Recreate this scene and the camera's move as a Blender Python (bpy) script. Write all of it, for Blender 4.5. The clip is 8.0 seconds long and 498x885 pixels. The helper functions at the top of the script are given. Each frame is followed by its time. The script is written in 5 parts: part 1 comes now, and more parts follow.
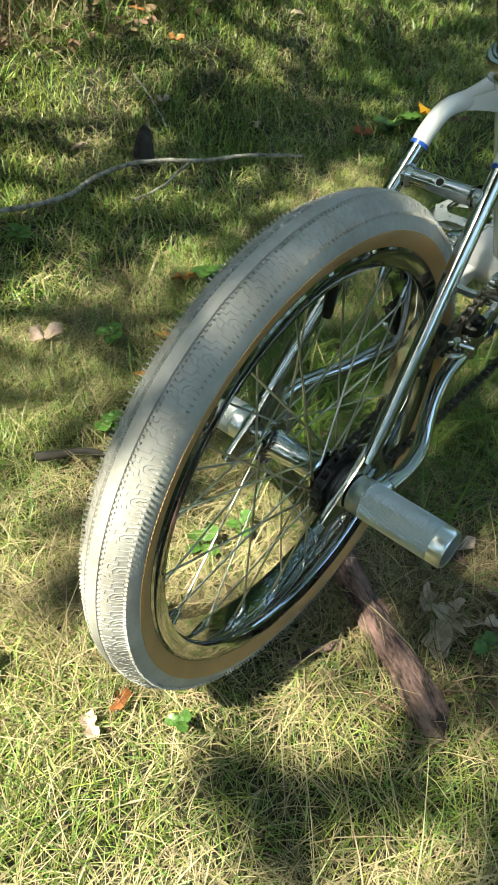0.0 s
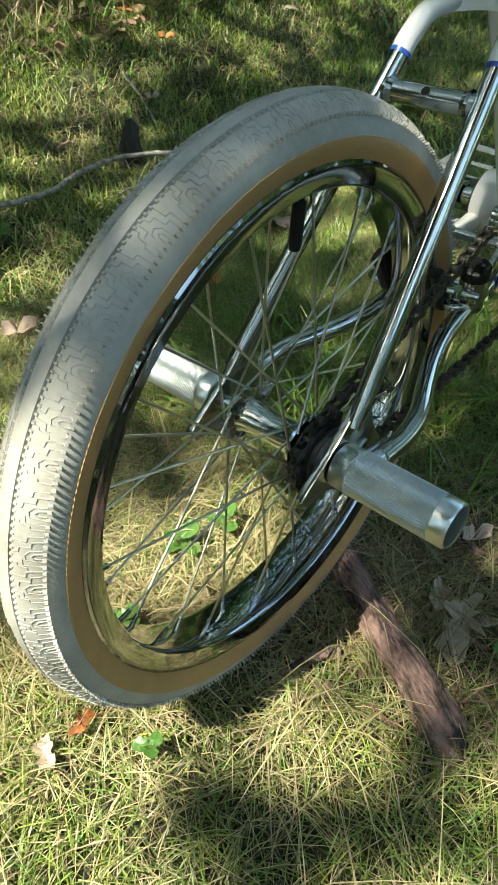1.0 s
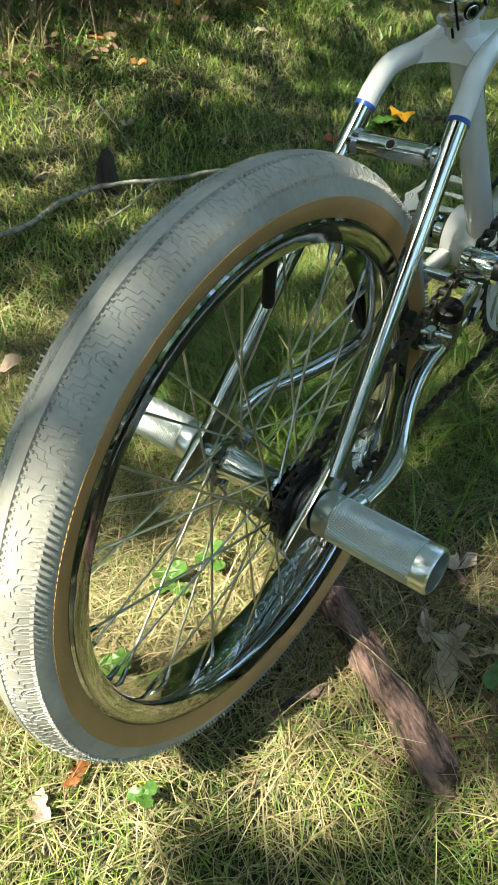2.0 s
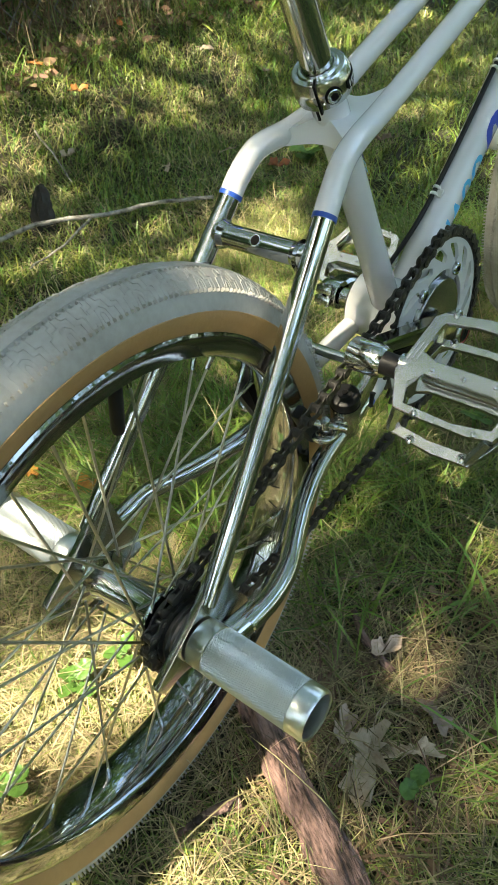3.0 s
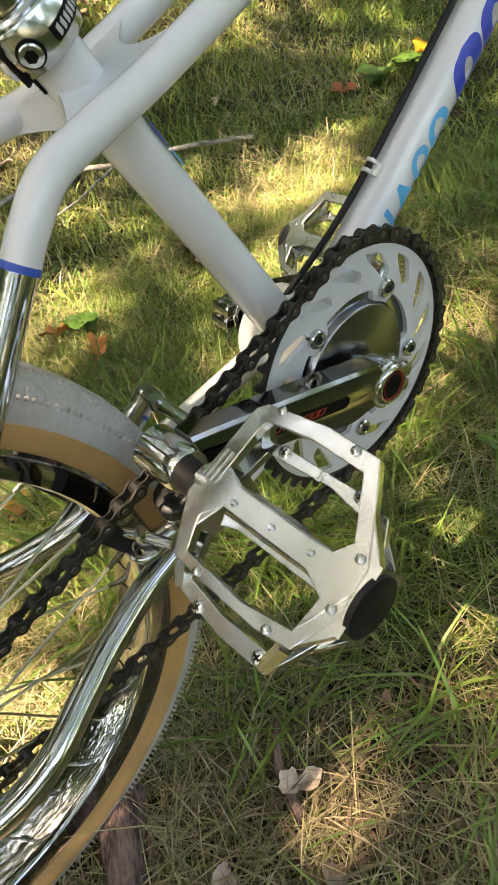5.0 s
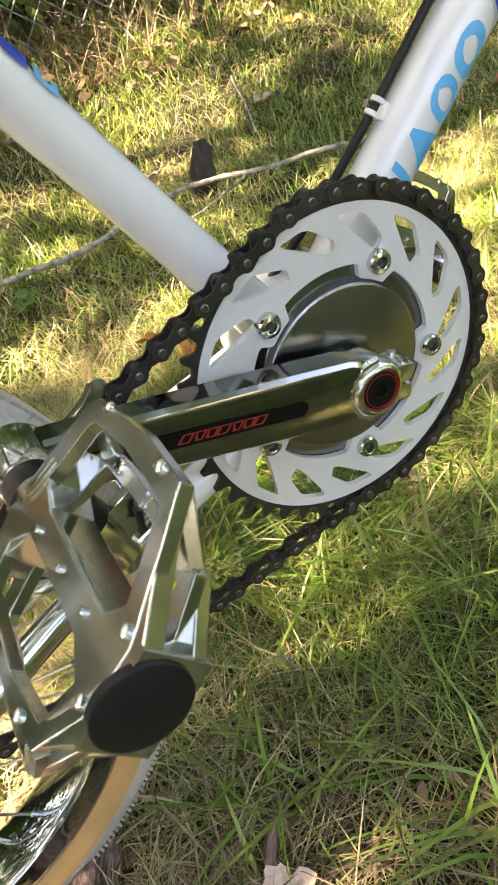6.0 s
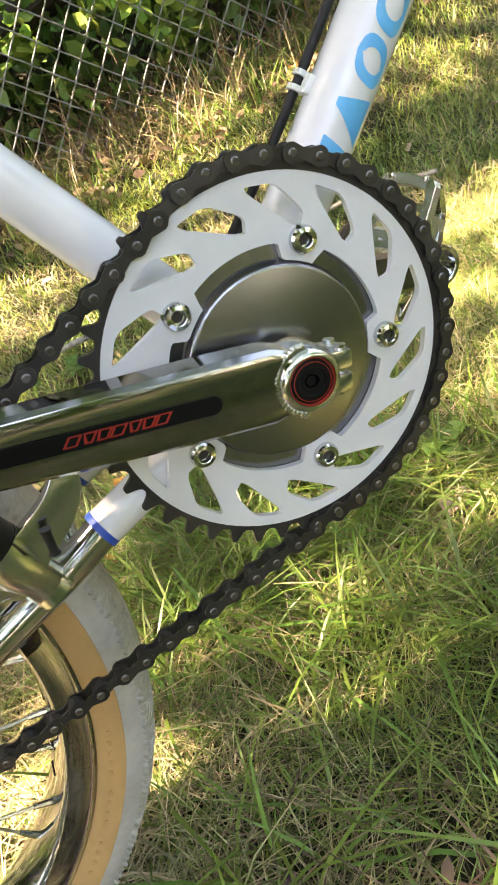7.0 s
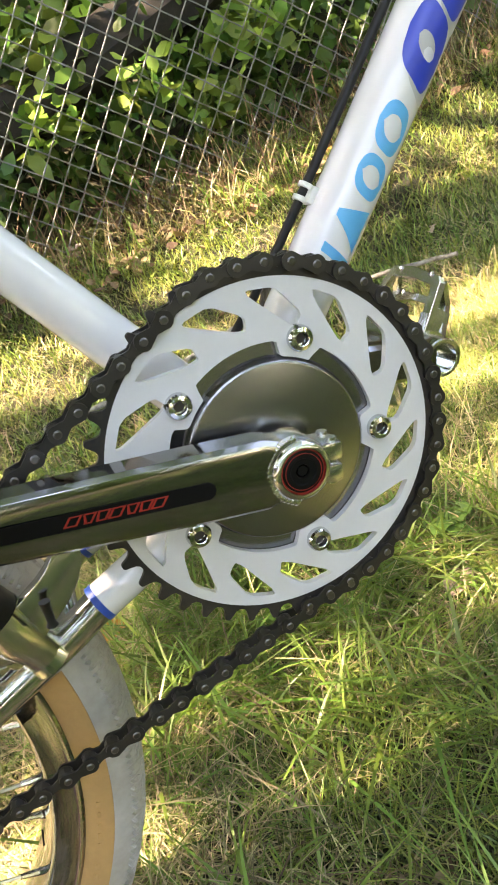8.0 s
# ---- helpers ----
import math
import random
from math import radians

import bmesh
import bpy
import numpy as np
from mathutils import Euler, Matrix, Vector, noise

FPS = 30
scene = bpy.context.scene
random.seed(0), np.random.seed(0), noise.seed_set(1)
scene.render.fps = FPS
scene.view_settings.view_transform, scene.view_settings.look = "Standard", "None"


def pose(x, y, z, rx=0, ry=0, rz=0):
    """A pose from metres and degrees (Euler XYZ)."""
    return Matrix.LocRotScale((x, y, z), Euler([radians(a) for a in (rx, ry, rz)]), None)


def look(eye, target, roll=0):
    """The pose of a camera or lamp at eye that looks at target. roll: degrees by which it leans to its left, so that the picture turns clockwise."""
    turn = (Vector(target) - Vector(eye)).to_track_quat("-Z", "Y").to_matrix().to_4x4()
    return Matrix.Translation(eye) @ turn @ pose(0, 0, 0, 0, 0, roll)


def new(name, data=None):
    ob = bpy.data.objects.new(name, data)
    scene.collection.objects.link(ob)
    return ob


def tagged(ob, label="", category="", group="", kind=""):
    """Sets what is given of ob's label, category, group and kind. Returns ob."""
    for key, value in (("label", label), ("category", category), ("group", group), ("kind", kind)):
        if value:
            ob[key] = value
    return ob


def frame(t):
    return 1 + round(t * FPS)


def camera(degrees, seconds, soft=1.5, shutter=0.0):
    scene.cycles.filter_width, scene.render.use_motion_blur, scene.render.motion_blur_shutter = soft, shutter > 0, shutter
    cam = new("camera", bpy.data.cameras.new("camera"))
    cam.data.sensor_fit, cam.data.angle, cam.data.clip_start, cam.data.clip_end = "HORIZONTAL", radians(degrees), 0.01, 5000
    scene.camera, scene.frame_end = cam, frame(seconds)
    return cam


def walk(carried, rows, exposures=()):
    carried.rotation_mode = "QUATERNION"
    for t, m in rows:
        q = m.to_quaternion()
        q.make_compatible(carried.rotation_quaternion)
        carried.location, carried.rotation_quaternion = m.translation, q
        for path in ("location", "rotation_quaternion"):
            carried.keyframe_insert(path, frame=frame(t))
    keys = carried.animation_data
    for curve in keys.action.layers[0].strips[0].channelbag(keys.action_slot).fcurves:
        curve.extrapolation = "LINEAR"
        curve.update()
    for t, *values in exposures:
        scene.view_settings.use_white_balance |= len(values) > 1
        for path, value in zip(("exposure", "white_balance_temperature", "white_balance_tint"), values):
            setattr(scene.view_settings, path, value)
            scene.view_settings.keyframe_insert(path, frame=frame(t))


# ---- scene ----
cam = camera(37.5, 8.0, soft=0.8)
cam.data.dof.use_dof, cam.data.dof.focus_distance, cam.data.dof.aperture_fstop = True, 0.54, 56.0
PATH = [
    (0, (-0.429, -0.307, 0.738), (0.683, 0.685, -0.596), 1.7),
    (0.5, (-0.382, -0.315, 0.648), (0.709, 0.732, -0.661), -0.7),
    (1, (-0.361, -0.306, 0.636), (0.74, 0.754, -0.655), -1.8),
    (1.2, (-0.36, -0.304, 0.642), (0.745, 0.756, -0.644), -2.1),
    (2.5, (-0.3, -0.301, 0.682), (0.85, 0.732, -0.587), -4.0),
    (3, (-0.215, -0.311, 0.699), (0.936, 0.713, -0.577), -5.0),
    (3.5, (-0.119, -0.33, 0.66), (1.003, 0.698, -0.639), -6.5),
    (4, (-0.035, -0.315, 0.616), (1.014, 0.75, -0.713), -8.6),
    (4.5, (0.028, -0.292, 0.637), (0.975, 0.833, -0.719), -11.0),
    (5, (0.094, -0.317, 0.636), (0.884, 0.895, -0.744), -13.5),
    (5.2, (0.124, -0.338, 0.63), (0.826, 0.946, -0.734), -15.5),
    (6.3, (0.253, -0.327, 0.505), (0.616, 1.265, -0.651), -23.9),
    (6.5, (0.265, -0.333, 0.492), (0.609, 1.298, -0.614), -25.2),
    (7, (0.285, -0.34, 0.465), (0.585, 1.374, -0.521), -28.2),
    (7.5, (0.297, -0.346, 0.459), (0.582, 1.422, -0.433), -29.1),
    (8, (0.299, -0.357, 0.476), (0.63, 1.435, -0.348), -25.7),
]
walk(cam, [(t, look(eye, target, roll)) for t, eye, target, roll in PATH],
     [(0, 2.3, 7200, -4), (1.2, 2.2, 7100, -5), (2.5, 2.55, 7600, -3), (3.5, 3.1, 8600, 8), (5.2, 3.3, 9700, 17), (6.3, 3.95, 9600, 23), (8, 4.05, 9500, 21)])

# ---- light ----
SUN_FROM = Vector((-0.55, 0.10, 0.83)).normalized()
SUN_AZ = math.atan2(SUN_FROM.x, SUN_FROM.y)
world = bpy.data.worlds.new("world")
scene.world = world
world.use_nodes = True
wn = world.node_tree.nodes
wl = world.node_tree.links
sky = wn.new("ShaderNodeTexSky")
sky.sky_type = "NISHITA"
sky.sun_disc = False
sky.sun_elevation = math.asin(SUN_FROM.z)
sky.sun_rotation = SUN_AZ
wl.new(sky.outputs[0], wn["Background"].inputs[0])
wn["Background"].inputs[1].default_value = 0.145
sun = new("sun", bpy.data.lights.new("sun", "SUN"))
sun.data.energy = 3.7
sun.data.angle = radians(0.55)
sun.data.color = (1.0, 0.94, 0.86)
sun.matrix_world = look(SUN_FROM * 30, (0, 0, 0))


# ---- materials ----
def mat(name, color, rough=0.5, metal=0.0, vary=0.0, scale=20.0, color2=None, bump=0.0, bump_scale=200.0, coat=0.0,
        rand=0.0, island=0.0, rough_vary=0.0, transmit=0.0, spec=0.5, relief=0.002):
    """A principled material with noise at two scales, relief and optional variation from piece to piece."""
    m = bpy.data.materials.new(name)
    m.use_nodes = True
    n, l = m.node_tree.nodes, m.node_tree.links
    b = n["Principled BSDF"]
    b.inputs["Roughness"].default_value = rough
    b.inputs["Metallic"].default_value = metal
    b.inputs["Coat Weight"].default_value = coat
    b.inputs["Coat Roughness"].default_value = 0.08
    b.inputs["Specular IOR Level"].default_value = spec
    b.inputs["Base Color"].default_value = (*color, 1)
    tc = n.new("ShaderNodeTexCoord")
    out = None
    if vary or color2:
        a = n.new("ShaderNodeTexNoise")
        a.inputs["Scale"].default_value = scale
        a.inputs["Detail"].default_value = 6
        l.new(tc.outputs["Object"], a.inputs["Vector"])
        c = n.new("ShaderNodeTexNoise")
        c.inputs["Scale"].default_value = scale * 9
        c.inputs["Detail"].default_value = 3
        l.new(tc.outputs["Object"], c.inputs["Vector"])
        add = n.new("ShaderNodeMath")
        add.operation = "MULTIPLY_ADD"
        l.new(c.outputs["Fac"], add.inputs[0])
        add.inputs[1].default_value = 0.4
        l.new(a.outputs["Fac"], add.inputs[2])
        ramp = n.new("ShaderNodeValToRGB")
        ramp.color_ramp.elements[0].position = 0.45
        ramp.color_ramp.elements[1].position = 0.95
        other = color2 or tuple(v * (1 - vary) for v in color)
        ramp.color_ramp.elements[0].color = (*color, 1)
        ramp.color_ramp.elements[1].color = (*other, 1)
        l.new(add.outputs[0], ramp.inputs[0])
        out = ramp.outputs[0]
        if rough_vary:
            rr = n.new("ShaderNodeMapRange")
            rr.inputs["To Min"].default_value = max(0.0, rough - rough_vary)
            rr.inputs["To Max"].default_value = rough + rough_vary
            l.new(add.outputs[0], rr.inputs[0])
            l.new(rr.outputs[0], b.inputs["Roughness"])
    if rand or island:
        hsv = n.new("ShaderNodeHueSaturation")
        if out:
            l.new(out, hsv.inputs["Color"])
        else:
            hsv.inputs["Color"].default_value = (*color, 1)
        src = n.new("ShaderNodeNewGeometry").outputs["Random Per Island"] if island else n.new("ShaderNodeObjectInfo").outputs["Random"]
        amount = island or rand
        for socket, lo, hi in (("Value", 1 - amount, 1 + amount), ("Hue", 0.5 - 0.06 * amount, 0.5 + 0.06 * amount)):
            mr = n.new("ShaderNodeMapRange")
            mr.inputs["To Min"].default_value, mr.inputs["To Max"].default_value = lo, hi
            if socket == "Hue":
                fr = n.new("ShaderNodeMath")
                fr.operation = "FRACT"
                mu = n.new("ShaderNodeMath")
                mu.operation = "MULTIPLY"
                mu.inputs[1].default_value = 7.31
                l.new(src, mu.inputs[0])
                l.new(mu.outputs[0], fr.inputs[0])
                l.new(fr.outputs[0], mr.inputs[0])
            else:
                l.new(src, mr.inputs[0])
            l.new(mr.outputs[0], hsv.inputs[socket])
        out = hsv.outputs[0]
    if out:
        l.new(out, b.inputs["Base Color"])
    if bump:
        nz = n.new("ShaderNodeTexNoise")
        nz.inputs["Scale"].default_value = bump_scale
        nz.inputs["Detail"].default_value = 4
        l.new(tc.outputs["Object"], nz.inputs["Vector"])
        bp = n.new("ShaderNodeBump")
        bp.inputs["Strength"].default_value = bump
        bp.inputs["Distance"].default_value = relief
        l.new(nz.outputs["Fac"], bp.inputs["Height"])
        l.new(bp.outputs[0], b.inputs["Normal"])
    if transmit:
        tr = n.new("ShaderNodeBsdfTranslucent")
        if out:
            l.new(out, tr.inputs[0])
        else:
            tr.inputs[0].default_value = (*color, 1)
        mix = n.new("ShaderNodeMixShader")
        mix.inputs[0].default_value = transmit
        l.new(b.outputs[0], mix.inputs[1])
        l.new(tr.outputs[0], mix.inputs[2])
        l.new(mix.outputs[0], n["Material Output"].inputs[0])
    return m


CHROME = mat("chrome", (0.61, 0.62, 0.61), 0.06, 1.0, vary=0.15, scale=30, rough_vary=0.04)
# rim and crank chrome: dark surroundings they would mirror are put into the colour
RIM_CHROME = mat("rim_chrome", (0.36, 0.37, 0.375), 0.045, 1.0, vary=0.2, scale=40, bump=0.06, bump_scale=70, rough_vary=0.03)
DARKENED_CHROME = mat("darkened_chrome", (0.28, 0.28, 0.275), 0.07, 1.0, vary=0.15, scale=30, rough_vary=0.04)
SPOKE = mat("spoke_steel", (0.62, 0.61, 0.56), 0.3, 1.0, vary=0.3, scale=60)
ALLOY = mat("polished_alloy", (0.60, 0.61, 0.585), 0.16, 1.0, vary=0.12, scale=50, bump=0.02, bump_scale=350, rough_vary=0.03)
SATIN = mat("satin_alloy", (0.32, 0.325, 0.34), 0.20, 1.0, vary=0.2, scale=35, bump=0.05, bump_scale=900, rough_vary=0.08)
PEG_SMOOTH = mat("turned_alloy", (0.78, 0.80, 0.79), 0.28, 1.0, vary=0.15, scale=40)
WHITE = mat("white_paint", (0.70, 0.695, 0.70), 0.20, vary=0.06, scale=12, coat=0.5)
RING_WHITE = mat("white_powder_coat", (0.60, 0.60, 0.60), 0.4, vary=0.06, scale=40, bump=0.04, bump_scale=600)
CREAM = mat("cream_rubber", (0.46, 0.445, 0.415), 0.62, vary=0.25, scale=22, color2=(0.31, 0.29, 0.26), bump=0.15, bump_scale=160, rough_vary=0.1)
TAN = mat("tan_sidewall", (0.47, 0.275, 0.115), 0.5, vary=0.18, scale=30, bump=0.15, bump_scale=400)
BLACK = mat("black_steel", (0.020, 0.020, 0.020), 0.42, 0.3, vary=0.4, scale=60, color2=(0.05, 0.042, 0.035), rough_vary=0.12)
CHAIN_M = mat("chain_steel", (0.062, 0.059, 0.057), 0.32, 0.7, vary=0.4, scale=120, color2=(0.060, 0.056, 0.053), rand=0.3, rough_vary=0.12)
PIN_M = mat("pin_steel", (0.14, 0.132, 0.125), 0.3, 0.9)
RUBBER = mat("black_rubber", (0.010, 0.010, 0.011), 0.45, vary=0.3, scale=80, bump=0.1, spec=0.3)
BLUE_TAPE = mat("blue_tape", (0.018, 0.08, 0.40), 0.35)
LIGHT_BLUE = mat("light_blue_vinyl", (0.05, 0.42, 0.75), 0.3, vary=0.08, scale=60)
DARK_BLUE = mat("dark_blue_vinyl", (0.012, 0.05, 0.45), 0.3, vary=0.08, scale=60)
GREY_VINYL = mat("grey_vinyl", (0.45, 0.45, 0.44), 0.3)
RED = mat("red_anodised", (0.42, 0.03, 0.022), 0.35, 0.3)
# plain black; slots, sockets and the drilled hole get their inner darkness from it
ENGRAVE = mat("engraved_black", (0.004, 0.004, 0.004), 0.6, spec=0.12)
WHITE_PLASTIC = mat("white_plastic", (0.75, 0.75, 0.72), 0.4)
KNURL = mat("knurled_alloy", (0.62, 0.65, 0.65), 0.30, 0.9, vary=0.12, scale=35)

# soil near-black: shade between the grass blades is put into this colour
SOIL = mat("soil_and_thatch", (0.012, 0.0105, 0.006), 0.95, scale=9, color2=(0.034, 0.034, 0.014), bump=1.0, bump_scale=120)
GRASS = mat("grass_blades", (0.110, 0.200, 0.033), 0.4, scale=2.2, color2=(0.215, 0.25, 0.067), island=0.75, transmit=0.25)
GRASS_LONG = mat("long_grass_blades", (0.10, 0.20, 0.03), 0.4, scale=3, color2=(0.18, 0.27, 0.06), island=0.4, transmit=0.35)
STRAW = mat("dry_grass", (0.44, 0.375, 0.215), 0.6, scale=4, color2=(0.24, 0.195, 0.10), island=0.6, transmit=0.2)
WEED = mat("broad_weed_leaves", (0.065, 0.13, 0.03), 0.4, scale=60, color2=(0.12, 0.26, 0.05), island=0.35, transmit=0.2)
BRAMBLE = mat("bramble_leaves", (0.05, 0.12, 0.024), 0.45, scale=5, color2=(0.09, 0.18, 0.04), island=0.5, transmit=0.35)
# lighter copy of the bramble leaves, with sunlight put into its colour
SUN_TINTED_LEAF = mat("sun_tinted_bramble_leaves", (0.12, 0.24, 0.045), 0.4, scale=5, color2=(0.22, 0.33, 0.07), island=0.5, transmit=0.4)
CANOPY = mat("tree_leaves", (0.05, 0.12, 0.02), 0.5, scale=2, color2=(0.08, 0.16, 0.03), island=0.4, transmit=0.3)
DRY_LEAF = mat("dry_leaf", (0.56, 0.45, 0.37), 0.75, scale=90, color2=(0.36, 0.26, 0.19), rand=0.3, bump=0.3, bump_scale=300, transmit=0.15)
ORANGE_LEAF = mat("orange_leaf", (0.50, 0.19, 0.035), 0.6, scale=90, color2=(0.28, 0.12, 0.05), rand=0.3, transmit=0.2)
YELLOW_LEAF = mat("yellow_leaf", (0.70, 0.42, 0.02), 0.6, scale=90, color2=(0.55, 0.30, 0.02), rand=0.2, transmit=0.25)
def along(m, angle, stretch):
    """Draws a material's noise out along a level direction, for fibres."""
    n, l = m.node_tree.nodes, m.node_tree.links
    mp = n.new("ShaderNodeMapping")
    mp.vector_type = "TEXTURE"
    mp.inputs["Rotation"].default_value = (0, 0, angle)
    mp.inputs["Scale"].default_value = (stretch, 1, 1)
    l.new(n["Texture Coordinate"].outputs["Object"], mp.inputs["Vector"])
    for t in n:
        if t.type == "TEX_NOISE":
            l.new(mp.outputs[0], t.inputs["Vector"])


BARK = mat("bark", (0.028, 0.017, 0.015), 0.9, scale=42, color2=(0.27, 0.165, 0.145), bump=1.0, bump_scale=130, relief=0.012)
along(BARK, math.atan2(0.233, 0.135), 3.6)
for e, pos in zip(BARK.node_tree.nodes["Color Ramp"].color_ramp.elements, (0.58, 0.80)):
    e.position = pos
TWIG = mat("twig_bark", (0.40, 0.38, 0.34), 0.85, scale=85, color2=(0.05, 0.043, 0.036), bump=0.6, bump_scale=150)
DARK_WOOD = mat("dark_rotten_wood", (0.018, 0.016, 0.014), 0.9, scale=25, color2=(0.04, 0.033, 0.028), bump=0.8, bump_scale=90)
GALV = mat("galvanised_wire", (0.25, 0.255, 0.25), 0.55, 0.6, vary=0.3, scale=30)
TRUNK = mat("tree_bark", (0.10, 0.075, 0.055), 0.95, scale=8, color2=(0.17, 0.13, 0.10), bump=1.0, bump_scale=30)
LITTER = mat("leaf_litter", (0.22, 0.14, 0.085), 0.85, scale=6, color2=(0.12, 0.08, 0.05), island=0.5)


# ---- mesh helpers ----
def smooth(bm, angle=40):
    lim = radians(angle)
    bm.normal_update()
    for f in bm.faces:
        f.smooth = True
    for e in bm.edges:
        e.smooth = len(e.link_faces) == 2 and e.calc_face_angle(0) < lim
    return bm


def finish(name, bm, material, angle=40):
    smooth(bm, angle)
    me = bpy.data.meshes.new(name)
    bm.to_mesh(me)
    bm.free()
    me.materials.append(material)
    return me


def part(name, bm, material, parent, label="", m=None, angle=40):
    """Links a bmesh (or a ready mesh) as one object under a thing or a part."""
    me = finish(name, bm, material, angle) if isinstance(bm, bmesh.types.BMesh) else bm
    ob = new(name, me)
    ob.parent = parent
    if m is not None:
        ob.matrix_basis = m
    return tagged(ob, label)


def thing(name, label, category, place=(0, 0, 0), group="", kind=""):
    ob = new(name)
    ob.empty_display_size = 0.05
    ob.matrix_basis = Matrix.Translation(place)
    return tagged(ob, label, category, group, kind)


def curve_pts(pts, n=8):
    """A smooth line through the points."""
    p = [Vector(q) for q in pts]
    p = [p[0] * 2 - p[1]] + p + [p[-1] * 2 - p[-2]]
    out = []
    for i in range(1, len(p) - 2):
        for k in range(n):
            t = k / n
            a, b, c, d = p[i - 1], p[i], p[i + 1], p[i + 2]
            out.append(0.5 * (2 * b + (c - a) * t + (2 * a - 5 * b + 4 * c - d) * t * t + (3 * b - a - 3 * c + d) * t ** 3))
    out.append(p[-2])
    return out


def tube(pts, r, seg=16, bm=None, caps=True, flat=1.0):
    """A round rod along the points; r is one radius or one for each point."""
    bm = bm or bmesh.new()
    pts = [Vector(p) for p in pts]
    rs = r if hasattr(r, "__len__") else [r] * len(pts)
    ref = None
    rings = []
    for i, p in enumerate(pts):
        d = (pts[min(i + 1, len(pts) - 1)] - pts[max(i - 1, 0)]).normalized()
        if ref is None:
            ref = d.orthogonal().normalized() if abs(d.y) > 0.9 else Vector((0, 1, 0)).cross(d).normalized()
        u = (ref - d * ref.dot(d)).normalized()
        ref = u
        v = d.cross(u)
        rings.append([bm.verts.new(p + (u * math.cos(a) * flat + v * math.sin(a)) * rs[i]) for a in (2 * math.pi * k / seg for k in range(seg))])
    for a, b in zip(rings, rings[1:]):
        for k in range(seg):
            bm.faces.new((a[k], a[(k + 1) % seg], b[(k + 1) % seg], b[k]))
    if caps:
        bm.faces.new(rings[0][::-1])
        bm.faces.new(rings[-1])
    return bm


def lathe(profile, seg=48, center=(0, 0, 0), bm=None, closed=False):
    """Turns (radius, y) pairs round the y axis through the centre."""
    bm = bm or bmesh.new()
    cx, cy, cz = center
    rings = []
    for r, y in profile:
        if r < 1e-6:
            rings.append([bm.verts.new((cx, cy + y, cz))])
        else:
            rings.append([bm.verts.new((cx + r * math.cos(a), cy + y, cz + r * math.sin(a))) for a in (2 * math.pi * k / seg for k in range(seg))])
    pairs = list(zip(rings, rings[1:])) + ([(rings[-1], rings[0])] if closed else [])
    for a, b in pairs:
        for k in range(seg):
            k2 = (k + 1) % seg
            if len(a) == 1 and len(b) == 1:
                continue
            if len(a) == 1:
                bm.faces.new((a[0], b[k2], b[k]))
            elif len(b) == 1:
                bm.faces.new((a[k], a[k2], b[0]))
            else:
                bm.faces.new((a[k], a[k2], b[k2], b[k]))
    bmesh.ops.recalc_face_normals(bm, faces=bm.faces)
    return bm


def box(c, s, m=None, bm=None, bevel=0.0):
    bm = bm or bmesh.new()
    t = Matrix.Translation(c) @ (m or Matrix()) @ Matrix.Diagonal((*s, 1))
    made = bmesh.ops.create_cube(bm, size=1.0, matrix=t)
    if bevel:
        es = {e for v in made["verts"] for e in v.link_edges}
        bmesh.ops.bevel(bm, geom=list(es), offset=bevel, segments=2, affect="EDGES", profile=0.6)
    return bm


def rounded(loop, n=2):
    """Cuts the corners of a closed loop."""
    for _ in range(n):
        out = []
        for i, a in enumerate(loop):
            b = loop[(i + 1) % len(loop)]
            out.append((a[0] * 0.86 + b[0] * 0.14, a[1] * 0.86 + b[1] * 0.14))
            out.append((a[0] * 0.14 + b[0] * 0.86, a[1] * 0.14 + b[1] * 0.86))
        loop = out
    return loop


def plate(outer, holes, y0, y1, m=None):
    """A flat plate with holes: loops of (x, z), from y0 to y1."""
    cu = bpy.data.curves.new("outline", "CURVE")
    cu.dimensions, cu.fill_mode, cu.extrude = "2D", "BOTH", abs(y1 - y0) / 2
    for loop in [outer, *holes]:
        sp = cu.splines.new("POLY")
        sp.points.add(len(loop) - 1)
        for pt, (x, z) in zip(sp.points, loop):
            pt.co = (x, z, 0, 1)
        sp.use_cyclic_u = True
    tmp = bpy.data.objects.new("outline", cu)
    me = bpy.data.meshes.new_from_object(tmp)
    bm = bmesh.new()
    bm.from_mesh(me)
    bpy.data.objects.remove(tmp)
    bpy.data.curves.remove(cu)
    bpy.data.meshes.remove(me)
    bmesh.ops.remove_doubles(bm, verts=bm.verts, dist=1e-6)
    for v in bm.verts:
        x, z, y = v.co
        v.co = (x, y + (y0 + y1) / 2, z)
    bmesh.ops.recalc_face_normals(bm, faces=bm.faces)
    if m is not None:
        bm.transform(m)
    return bm


def eased(bm, offset=0.0008):
    """Softens the sharp edges of a plate."""
    bm.normal_update()
    es = [e for e in bm.edges if len(e.link_faces) == 2 and e.calc_face_angle(0) > radians(50)]
    bmesh.ops.bevel(bm, geom=es, offset=offset, segments=2, affect="EDGES", profile=0.5, clamp_overlap=True)
    return bm


def mesh_arrays(name, verts, faces, material):
    """A mesh out of computed arrays; all faces have the same number of corners."""
    me = bpy.data.meshes.new(name)
    k = faces.shape[1]
    me.vertices.add(len(verts))
    me.vertices.foreach_set("co", verts.astype(np.float32).ravel())
    me.loops.add(faces.size)
    me.loops.foreach_set("vertex_index", faces.astype(np.int32).ravel())
    me.polygons.add(len(faces))
    me.polygons.foreach_set("loop_start", np.arange(0, faces.size, k, dtype=np.int32))
    me.update(calc_edges=True)
    me.validate()
    me.materials.append(material)
    return me


